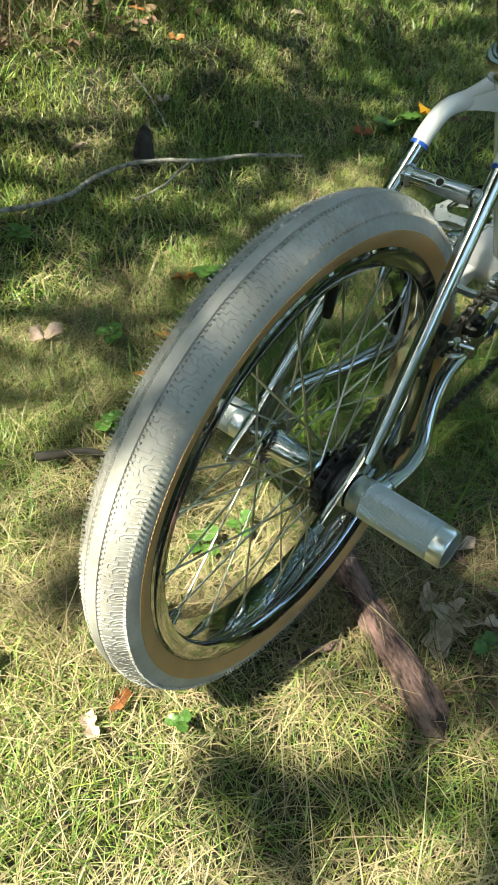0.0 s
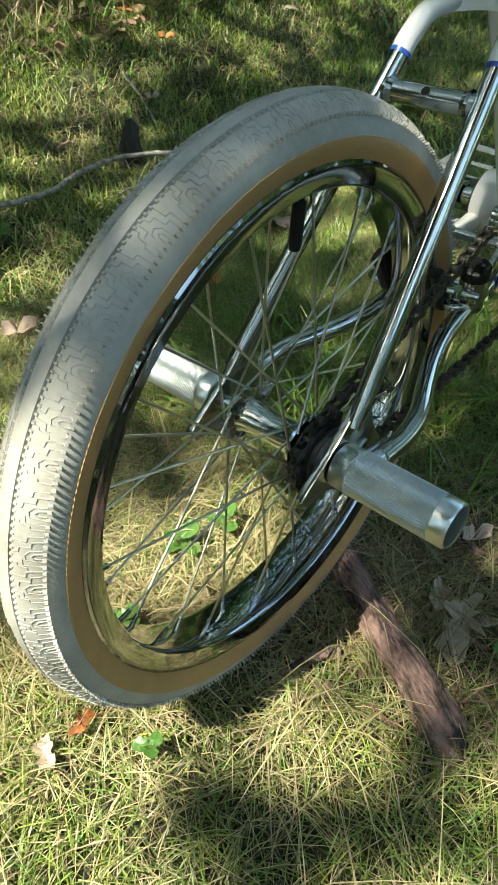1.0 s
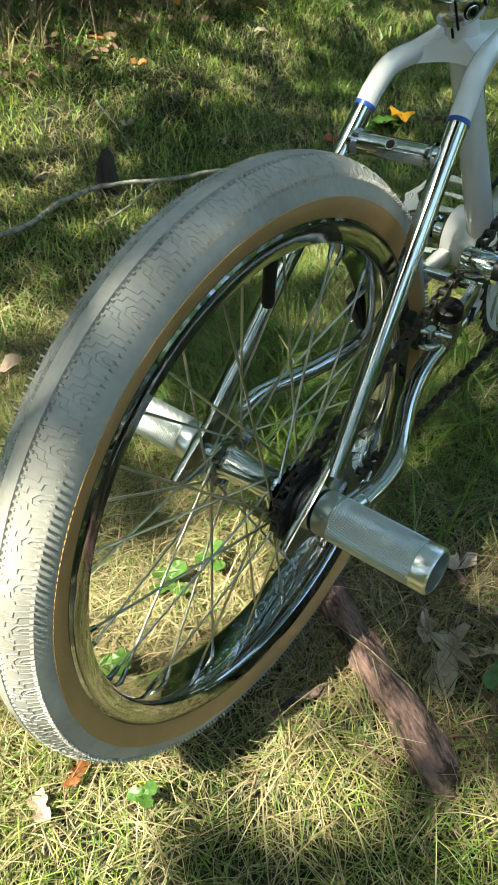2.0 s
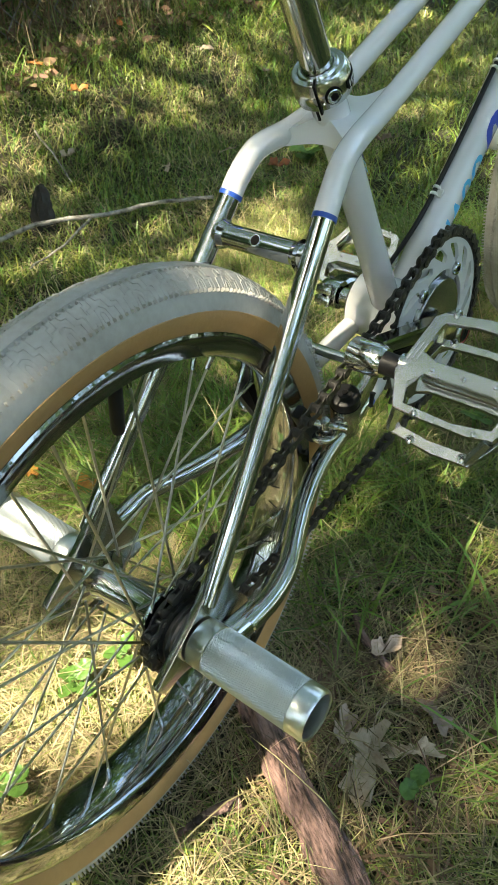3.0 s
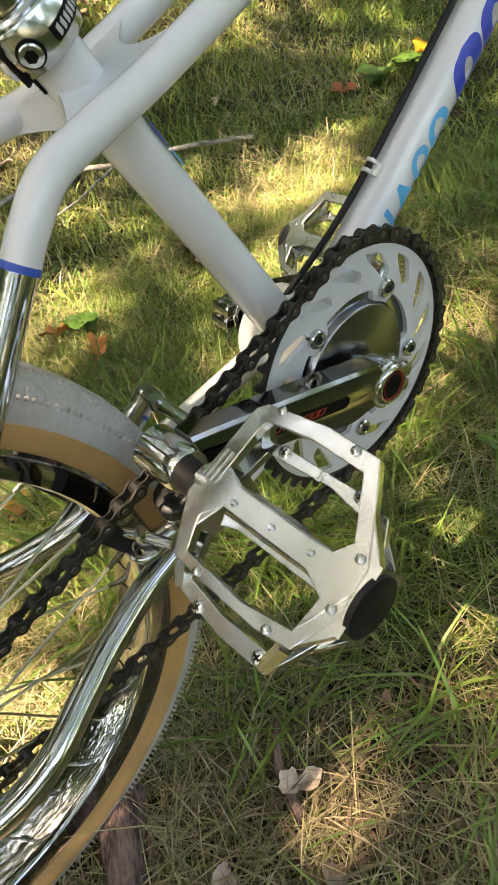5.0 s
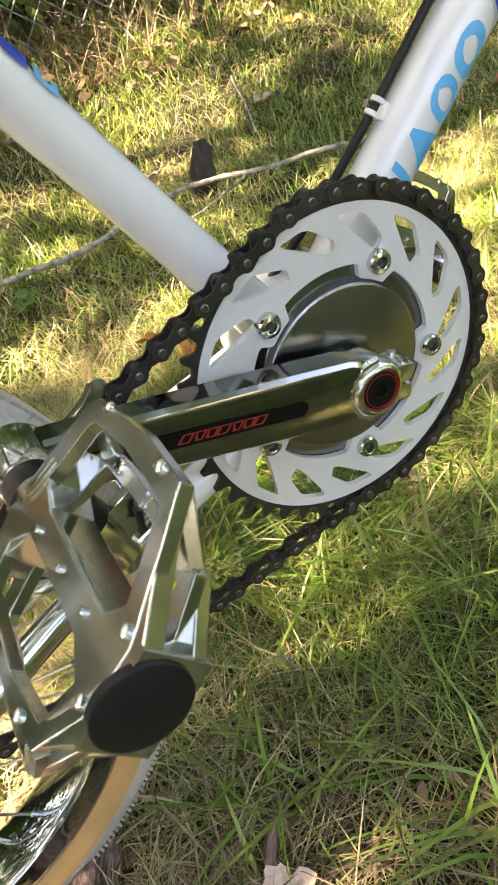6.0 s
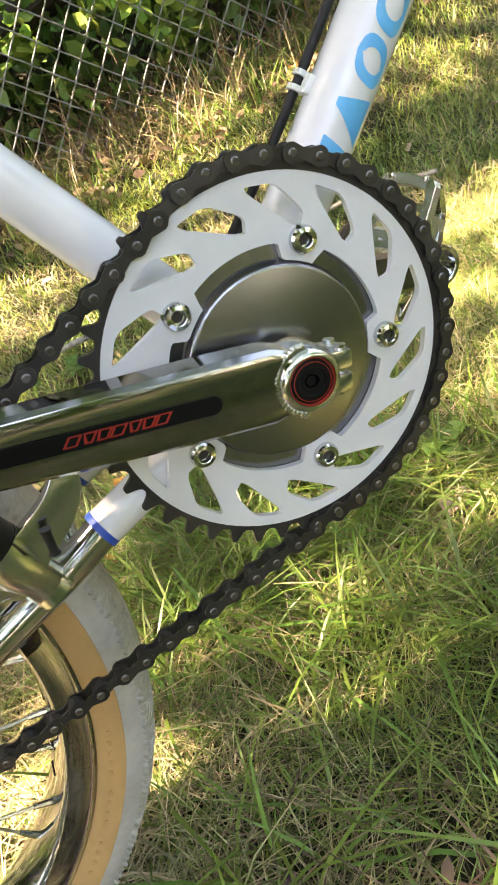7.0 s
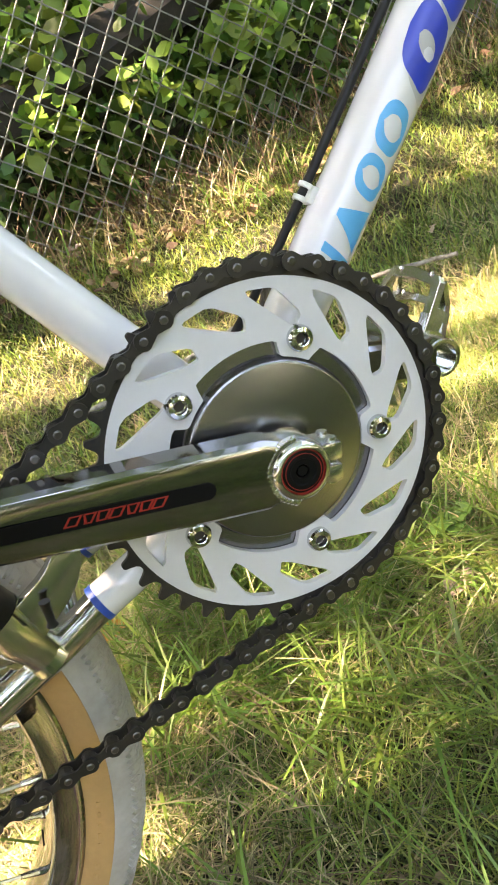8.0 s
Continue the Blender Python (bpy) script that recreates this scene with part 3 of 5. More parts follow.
# crossbar between the stays, with a drilled hole
cb = Vector((0.1660, 0, 0.4735))
cross = part("crossbar", tube([cb + Vector((0, -0.040, 0)), cb + Vector((0, 0.040, 0))], 0.0086, 24), CHROME, bike, "chromed bridge tube with a drilled hole")
hn = Vector((-0.75, 0, 0.66)).normalized()
# black disc in place of the hole's shaded inside
part("hole", tube([cb + hn * 0.0076, cb + hn * 0.0089], 0.0036, 16), ENGRAVE, cross, "black disc standing in for the dark inside of the hole")
part("hole_lip", tube([cb + hn * 0.0074, cb + hn * 0.0088], 0.0044, 16), CHROME, cross)
for s in (-1, 1):
    part("weld", tube([cb + Vector((0, s * 0.030, 0)), cb + Vector((0, s * 0.0345, 0))], [0.0089, 0.0112], 16), CHROME, cross)


def web(x_edge, bow, x_in):
    """A thin white web between the twin tubes with a hollowed edge."""
    bm = bmesh.new()
    n, m = 14, 8
    grid = []
    for i in range(n + 1):
        v = -1 + 2 * i / n
        xa = x_edge + bow * (1 - v * v)
        row = []
        for j in range(m + 1):
            x = xa + (x_in - xa) * j / m
            half = 0.0365 + (x - 0.214) * (0.0285 - 0.0365) / 0.032 if x < 0.246 else max(0.0252, 0.0285 - (x - 0.246) * 0.068)
            z = 0.5385 + (x - 0.29) * 0.33 if x > 0.246 else 0.524 + (x - 0.246) * 0.12
            row.append((bm.verts.new((x, v * half, z + 0.0058 + 0.0014 * v * v + 0.010 * math.exp(-((x - 0.2475) ** 2 + (v * half) ** 2) / 0.019 ** 2))), bm.verts.new((x, v * half, z - 0.0040))))
        grid.append(row)
    for p, q in zip(grid, grid[1:]):
        for j in range(m):
            bm.faces.new((p[j][0], p[j + 1][0], q[j + 1][0], q[j][0]))
            bm.faces.new((p[j][1], q[j][1], q[j + 1][1], p[j + 1][1]))
        for j in (0, m):
            bm.faces.new((p[j][0], q[j][0], q[j][1], p[j][1]))
    bmesh.ops.recalc_face_normals(bm, faces=bm.faces)
    return bm


part("gusset", web(0.226, 0.018, 0.258), WHITE, bike, "white web between the twin tubes")
part("gusset", web(0.309, -0.023, 0.252), WHITE, bike, "white web between the twin tubes")

# seat post and clamp
STD = (ST_TOP - BB).normalized()
part("seat_post", tube([ST_TOP - STD * 0.05, ST_TOP + STD * 0.16], 0.0112, 28), CHROME, bike, "chromed seat post")
cl = [(0.0140, -0.0035), (0.0196, -0.0035), (0.0204, -0.0025), (0.0206, 0.0010), (0.0212, 0.0018), (0.0212, 0.0105), (0.0204, 0.0120), (0.0200, 0.0150), (0.0186, 0.0168), (0.0150, 0.0170), (0.0140, 0.0182), (0.0118, 0.0184)]
bmc = lathe(cl, 40)
bmc.transform(Matrix.Translation(ST_TOP) @ STD.to_track_quat("Y", "Z").to_matrix().to_4x4())
clamp = part("seat_clamp", bmc, ALLOY, bike, "polished alloy seat clamp with a bolt")
back = Vector((-STD.z, 0, STD.x)).normalized()
around = lambda p: Vector((0, -math.cos(radians(p)), 0)) - back * math.sin(radians(p))
ctr, lug = ST_TOP + STD * 0.0062 + around(-36) * 0.0190, around(-36)
# black solids put in for the shade inside slots and socket
part("clamp_slot", box((0, 0, 0), (0.0080, 0.0016, 0.0230), Matrix.Translation(ST_TOP + STD * 0.0068 + around(-66) * 0.0182) @ Matrix((around(-66), STD.cross(around(-66)), STD)).transposed().to_4x4()), ENGRAVE, clamp)
part("bolt_seat", tube([ctr, ctr + lug * 0.0026], 0.0062, 24), ENGRAVE, clamp)
part("bolt", tube([ctr, ctr + lug * 0.0036, ctr + lug * 0.0042], [0.0052, 0.0052, 0.0046], 20), CHROME, clamp, "socket bolt")
part("socket", tube([ctr + lug * 0.0040, ctr + lug * 0.0044], 0.0030, 6), ENGRAVE, clamp)
part("frame_slot", box(ST_TOP - STD * 0.012 + back * 0.0142, (0.0016, 0.0014, 0.008), STD.to_track_quat("Z", "Y").to_matrix().to_4x4()), ENGRAVE, seat_tube)


def tube_patch(a0, a1, p0, p1, slant=0.0, r=0.0198, hole=None, n=8, base=BB, axis=DT, up=DTN):
    """A vinyl patch on a tube: along it from a0 to a1, round it from angle p0 to p1 (0 faces the drive side)."""
    bm = bmesh.new()

    def at(a, p, h=0.0):
        q = radians(p)
        return base + axis * a + (Vector((0, -1, 0)) * math.cos(q) + up * math.sin(q)) * (r + h)

    def strip(a0, a1, p0, p1):
        last = None
        for i in range(n + 1):
            p = p0 + (p1 - p0) * i / n
            sh = slant * (i / n - 0.5) if hole is None else slant * ((p - P0) / (P1 - P0) - 0.5)
            cur = (bm.verts.new(at(a0 + sh, p)), bm.verts.new(at(a1 + sh, p)))
            if last:
                bm.faces.new((last[0], last[1], cur[1], cur[0]))
            last = cur

    P0, P1 = p0, p1
    if hole:
        ha, hp = hole
        am, aw = (a0 + a1) / 2, (a1 - a0) * ha / 2
        pm, pw = (p0 + p1) / 2, (p1 - p0) * hp / 2
        strip(a0, am - aw, p0, p1)
        strip(am + aw, a1, p0, p1)
        strip(am - aw, am + aw, p0, pm - pw)
        strip(am - aw, am + aw, pm + pw, p1)
    else:
        strip(a0, a1, p0, p1)
    bmesh.ops.recalc_face_normals(bm, faces=bm.faces)
    return bm


def vinyl(a0, a1, p0, p1, spans, slant, r=0.0165, n=20):
    """A plain vinyl shape on the down tube; spans(q) gives its stretches along the tube, 0 to 1, at the height q."""
    bm = bmesh.new()
    last = None
    for i in range(n + 1):
        q = i / n
        ang = radians(p0 + (p1 - p0) * q)
        cur = []
        for lo, hi in spans(q):
            cur.append([bm.verts.new(BB + DT * (a0 + (a1 - a0) * f + slant * (q - 0.5)) + (Vector((0, -1, 0)) * math.cos(ang) + DTN * math.sin(ang)) * r) for f in (lo, hi)])
        if last and len(last) == len(cur):
            for x, y in zip(last, cur):
                bm.faces.new((x[0], x[1], y[1], y[0]))
        last = cur
    bmesh.ops.recalc_face_normals(bm, faces=bm.faces)
    return bm


def block(q):
    return [(0, 1)]


def wedge(q):
    return [(0.42 * q, 1 - 0.42 * q)]


def oval(q):
    h = 0.5 * max(0.0, 1 - abs(2 * q - 1) ** 3) ** 0.5
    k = 0.5 * max(0.0, 1 - (abs(2 * q - 1) / 0.62) ** 2) ** 0.5 * 0.5
    return [(0.5 - h, 0.5 - k), (0.5 + k, 0.5 + h)]


def fat_oval(q):
    h = 0.5 * max(0.0, 1 - abs(2 * q - 1) ** 4) ** 0.5
    k = 0.5 * max(0.0, 1 - (abs(2 * q - 1) / 0.5) ** 2) ** 0.5 * 0.3
    return [(0.5 - h, 0.5 - k), (0.5 + k, 0.5 + h)]


dt_ob = [o for o in bike.children if o.name == "down_tube"][0]
for a0, a1, spans, slant in ((0.0840, 0.0890, block, 0.004), (0.0955, 0.1005, block, 0.004), (0.1050, 0.1270, wedge, 0.004), (0.1295, 0.1495, oval, 0.004), (0.1525, 0.1765, oval, 0.004)):
    part("decal", vinyl(a0, a1, -38, 26, spans, slant), LIGHT_BLUE, dt_ob, "light blue vinyl shape")
for i in range(6):
    a0 = 0.188 + 0.036 * i
    part("decal", vinyl(a0, a0 + 0.034, -46, 42, fat_oval, 0.012), DARK_BLUE, dt_ob, "bold dark blue vinyl shape")
    part("decal_shadow", vinyl(a0 - 0.005, a0 + 0.028, -62, 22, fat_oval, 0.012, r=0.01635), GREY_VINYL, dt_ob, "grey vinyl shade behind the blue")

part("decal", tube_patch(0.177, 0.189, 46, 84, 0.003, r=0.0134, hole=(0.4, 0.5), axis=STD, up=-back), LIGHT_BLUE, seat_tube, "small light blue vinyl mark")
part("decal", tube_patch(0.192, 0.207, 46, 84, 0.003, r=0.0134, axis=STD, up=-back), DARK_BLUE, seat_tube, "small dark blue vinyl mark")
part("clamp_label", tube_patch(0.0020, 0.0085, -4, 70, r=0.02175, base=ST_TOP, axis=STD, up=-back), ENGRAVE, clamp, "black printed label on the clamp")

for i in range(8):
    part("printed_mark", tube_patch(0.0032, 0.0073, 2 + 8 * i, 7 + 8 * i, 0.0008, r=0.0219, n=2, base=ST_TOP, axis=STD, up=-back), GREY_VINYL, clamp, "pale printed mark")

# cable and clips
def cable_at(a, y=0.004, h=0.0206):
    return BB + DT * a + DTN * h + Vector((0, y, 0))


cab = curve_pts([cable_at(0.012, 0.020, 0.022), cable_at(0.045, 0.014, 0.0205), cable_at(0.09, 0.007, 0.0203), cable_at(0.16), cable_at(0.30), cable_at(0.43)], 6)
cable = part("brake_cable", tube(cab, 0.0025, 12), RUBBER, bike, "black brake cable along the down tube")
for a in (0.1215, 0.262, 0.40):
    for k in (-0.0035, 0.0035):
        part("cable_clip", tube([cable_at(a + k, 0.004) - DT * 0.0012, cable_at(a + k, 0.004) + DT * 0.0012], 0.0042, 12), WHITE_PLASTIC, cable, "white cable clip")
    part("clip_base", box(BB + DT * a + DTN * 0.0170 + Vector((0, 0.002, 0)), (0.009, 0.009, 0.004), Matrix((DT, Vector((0, 1, 0)), DTN)).transposed().to_4x4(), bevel=0.001), WHITE_PLASTIC, cable)

# fork
ste = (HEAD_LOW - HEAD_TOP).normalized()
crown = HEAD_LOW + ste * 0.012
fork = part("fork_crown", tube([HEAD_LOW + ste * 0.001, crown + ste * 0.012], 0.0175, 24), WHITE, bike, "white fork")
for s in (-1, 1):
    y = FRONT_AXLE.y + s * 0.052
    part("fork_leg", tube(curve_pts([crown + Vector((0, 0, 0)), crown + Vector((0.012, s * 0.042, -0.012)), Vector((0.775, y, 0.53)), Vector((0.882, y, 0.342)), Vector((FRONT_AXLE.x, y, FRONT_AXLE.z))], 6), 0.0125, 18), WHITE, fork)


part("front_peg", lathe([(0.0, 0.068), (0.0185, 0.068), (0.0195, 0.070), (0.0195, 0.160), (0.0180, 0.163), (0.0150, 0.163), (0.0150, 0.120), (0, 0.120)], 32, FRONT_AXLE), WHITE_PLASTIC, fork, "white front axle peg")
part("cable_boot", tube([cable_at(0.318), cable_at(0.322), cable_at(0.43)], [0.0030, 0.0058, 0.0062], 14), RUBBER, cable, "black cable boot")


# ---- crankset ----
def polar(r, deg):
    a = radians(deg)
    return (BB.x + r * math.cos(a), BB.z + r * math.sin(a))


BOLT0 = 54.33


def chainring():
    outer = [polar(0.0826, 360 * i / 120) for i in range(120)]
    inner = []
    for i in range(175):
        d = 360 * i / 175 + 0.37
        off = abs((d - BOLT0 + 36) % 72 - 36)
        t = min(1, max(0, (12.5 - off) / 3.5))
        t = t * t * (3 - 2 * t)
        inner.append(polar(0.0532 - 0.0074 * t, d))
    holes = []
    for b in range(5):
        base = BOLT0 + 72 * b
        for c, k in ((13, 1.0), (37, 1.0), (61, 1.0)):
            a = base + c
            holes.append(rounded([polar(0.0782, a + 11.6), polar(0.0778, a - 0.5), polar(0.0668, a - 12.0), polar(0.0590, a - 11.0)], 2))
    return plate(outer, [inner, *holes], RING_Y - 0.0018, RING_Y + 0.0018)


ring = part("chainring", chainring(), RING_WHITE, bike, "white chainring with slanted cut-outs", angle=30)


def teeth():
    n = 44
    outer, R = [], 0.0127 / (2 * math.sin(math.pi / n))
    for i in range(n):
        c = 360 * i / n
        for da, r in ((-4.09, R - 0.0040), (-3.1, R - 0.0038), (-2.2, R - 0.0026), (-1.5, R - 0.0004), (-1.0, R + 0.0018), (-0.55, R + 0.0027), (0.55, R + 0.0027), (1.0, R + 0.0018), (1.5, R - 0.0004), (2.2, R - 0.0026), (3.1, R - 0.0038)):
            outer.append(polar(r, c + da))
    inner = [polar(0.0802, 360 * i / 120) for i in range(120)]
    return plate(outer, [inner], RING_Y - 0.0012, RING_Y + 0.0012)


part("ring_teeth", teeth(), BLACK, ring, "dark worn steel teeth", angle=30)
part("sprocket_guard", lathe([(0.0, -0.0040), (0.0430, -0.0040), (0.0442, -0.0036), (0.0446, -0.0030), (0.0452, 0.0008), (0.0462, 0.0018), (0.0545, 0.0024), (0.0545, 0.0045), (0, 0.0045)], 72, (BB.x, RING_Y, BB.z)), SATIN, ring, "polished alloy disc behind the crank")
bolt_bm = lathe([(0.0, -0.0026), (0.0029, -0.0026), (0.0031, -0.0058), (0.0036, -0.0061), (0.0054, -0.0056), (0.0062, -0.0044), (0.0064, -0.0030), (0.0064, 0.0)], 20)
BOLT_ME = finish("ring_bolt", bolt_bm, CHROME, 25)
# black hexagon: the socket's inner shade is put into its colour
HEX_ME = finish("hex_socket", tube([(0, -0.0031, 0), (0, -0.0024, 0)], 0.0027, 6), BLACK)
for b in range(5):
    x, z = polar(0.055, BOLT0 + 72 * b)
    part("ring_bolt", BOLT_ME, CHROME, ring, "chrome chainring bolt", m=Matrix.Translation((x, RING_Y, z)))
    part("bolt_socket", HEX_ME, BLACK, ring, m=Matrix.Translation((x, RING_Y, z)))

CR = radians(160.6)


def oriented(u, o, v, c):
    return Matrix.Translation(c) @ Matrix((u, o, v)).transposed().to_4x4()


def crank_arm():
    """A chromed square arm with a round boss, pinch clamp and pedal eye, in its own axes (along, out, across)."""
    bm = bmesh.new()
    secs = []
    for a, h, y0, y1 in ((-0.004, 0.0105, 0.0, 0.0190), (0.004, 0.0130, 0.0, 0.0196), (0.016, 0.0165, 0.0, 0.020), (0.05, 0.0162, 0.0, 0.020), (0.10, 0.0150, 0.0005, 0.0195), (0.145, 0.0136, 0.001, 0.0190), (0.160, 0.0128, 0.001, 0.0188)):
        b = 0.003
        loop = [(-h + b, y0), (h - b, y0), (h, y0 + b), (h, y1 - b), (h - b * 0.6, y1 - b * 0.3), (h - b * 1.4, y1), (-h + b * 1.4, y1), (-h + b * 0.6, y1 - b * 0.3), (-h, y1 - b), (-h, y0 + b)]
        secs.append([bm.verts.new((a, y, z)) for z, y in loop])
    for p, q in zip(secs, secs[1:]):
        for k in range(len(p)):
            bm.faces.new((p[k], p[(k + 1) % len(p)], q[(k + 1) % len(q)], q[k]))
    bm.faces.new(secs[0][::-1])
    bm.faces.new(secs[-1])
    bmesh.ops.recalc_face_normals(bm, faces=bm.faces)
    return bm


PEDAL_AX = 0.168
for s in (-1, 1):
    u = Vector((math.cos(CR), 0, math.sin(CR))) * (1 if s < 0 else -1)
    o = Vector((0, s, 0))
    v = u.cross(o)
    M = oriented(u, o, v, Vector((BB.x, s * (0.0560 if s < 0 else 0.0600), BB.z)))
    reach = PEDAL_AX if s < 0 else 0.1625
    bm = crank_arm()
    bm.transform(M)
    bmesh.ops.recalc_face_normals(bm, faces=bm.faces)
    arm = part("crank_arm", bm, DARKENED_CHROME, bike, "chromed square crank arm, dark reflections put into its colour", angle=25)
    bm = lathe([(0.0, 0.0), (0.0142, 0.0), (0.0148, 0.001), (0.0148, 0.0185), (0.0135, 0.0212), (0.0118, 0.0225), (0.0109, 0.0225), (0.0106, 0.0205), (0, 0.0205)], 36)
    bm.transform(M)
    bmesh.ops.recalc_face_normals(bm, faces=bm.faces)
    part("boss", bm, CHROME, arm)
    bm = lathe([(0.0101, 0.0204), (0.0106, 0.0204), (0.0106, 0.0219), (0.0101, 0.0219)], 36, closed=True)
    bm.transform(M)
    part("red_ring", bm, RED, arm, "thin red anodised ring")
    bm = lathe([(0.0085, 0.0212), (0.0088, 0.0212), (0.0088, 0.0223), (0.0085, 0.0223)], 36, closed=True)
    bm.transform(M)
    part("red_ring", bm, RED, arm, "thin red anodised ring")
    bm = lathe([(0.0, 0.0205), (0.0030, 0.0205), (0.0034, 0.0216), (0.0060, 0.0216), (0.0064, 0.0221), (0.0090, 0.0221), (0.0099, 0.0214), (0.0100, 0.0200)], 36)
    bm.transform(M)
    bmesh.ops.recalc_face_normals(bm, faces=bm.faces)
    part("axle_bolt", bm, ENGRAVE, arm, "black axle bolt")
    bm = tube([(0, 0.0203, 0), (0, 0.0208, 0)], 0.0026, 6)
    bm.transform(M)
    part("socket", bm, ENGRAVE, arm)
    for turn in range(-80, 81, 8):
        k = radians(turn)
        ripple = 0.0021 + 0.0003 * math.sin(turn * 1.7)
        bm = lathe([(0.0, 0.6 * ripple), (0.5 * ripple, 0.45 * ripple), (ripple, -0.3 * ripple)], 10, (0.0152 * math.cos(k), 0.0192, 0.0152 * math.sin(k)))
        bm.transform(M)
        bmesh.ops.recalc_face_normals(bm, faces=bm.faces)
        part("weld_bead", bm, CHROME, arm)
    for k in (-1, 1):
        bm = box((-0.0150, 0.0105, k * 0.0053), (0.0120, 0.0190, 0.0088), bevel=0.0022)
        bm.transform(M)
        bmesh.ops.recalc_face_normals(bm, faces=bm.faces)
        part("pinch_lug", bm, ALLOY, arm)
    for q in (0.0055, 0.0150):
        bm = tube([(-0.0170, q, -0.0112), (-0.0170, q, 0.0112)], 0.0026, 12)
        bm.transform(M)
        part("pinch_bolt", bm, ALLOY, arm)
    bm = lathe([(0.0, 0.009), (0.0098, 0.009), (0.0098, -0.0035), (0.0104, -0.004), (0.0125, -0.004), (0.0135, -0.003), (0.0132, 0.0225), (0.0118, 0.0260), (0.0, 0.0260)], 28, (reach, 0, 0))
    bm.transform(M)
    bmesh.ops.recalc_face_normals(bm, faces=bm.faces)
    part("pedal_eye", bm, CHROME, arm)
    bm = plate([(0.0400, 0.0), (0.0408, -0.0024), (0.0430, -0.0040), (0.158, -0.0036), (0.158, 0.0036), (0.0430, 0.0040), (0.0408, 0.0024)], [], 0.0200, 0.0204)
    bm.transform(M)
    bmesh.ops.recalc_face_normals(bm, faces=bm.faces)
    part("groove", bm, ENGRAVE, arm, "black recess along the arm")
    for i in range(7):
        a = 0.064 + i * 0.0060
        k = 0.0012 * (i % 3)
        bm = plate([(a, -0.0022), (a + 0.0056 - k, -0.0022), (a + 0.0026, 0.0022), (a - 0.0030, 0.0022)], [[(a + 0.0006, -0.0017), (a + 0.0042 - k, -0.0017), (a + 0.0020, 0.0017), (a - 0.0017, 0.0017)]], 0.02035, 0.0206)
        bm.transform(M)
        bmesh.ops.recalc_face_normals(bm, faces=bm.faces)
        part("red_mark", bm, RED, arm, "red outlined lettering shape")
part("axle_spindle", tube([Vector((BB.x, -0.058, BB.z)), Vector((BB.x, 0.058, BB.z))], 0.0095, 20), CHROME, bike)


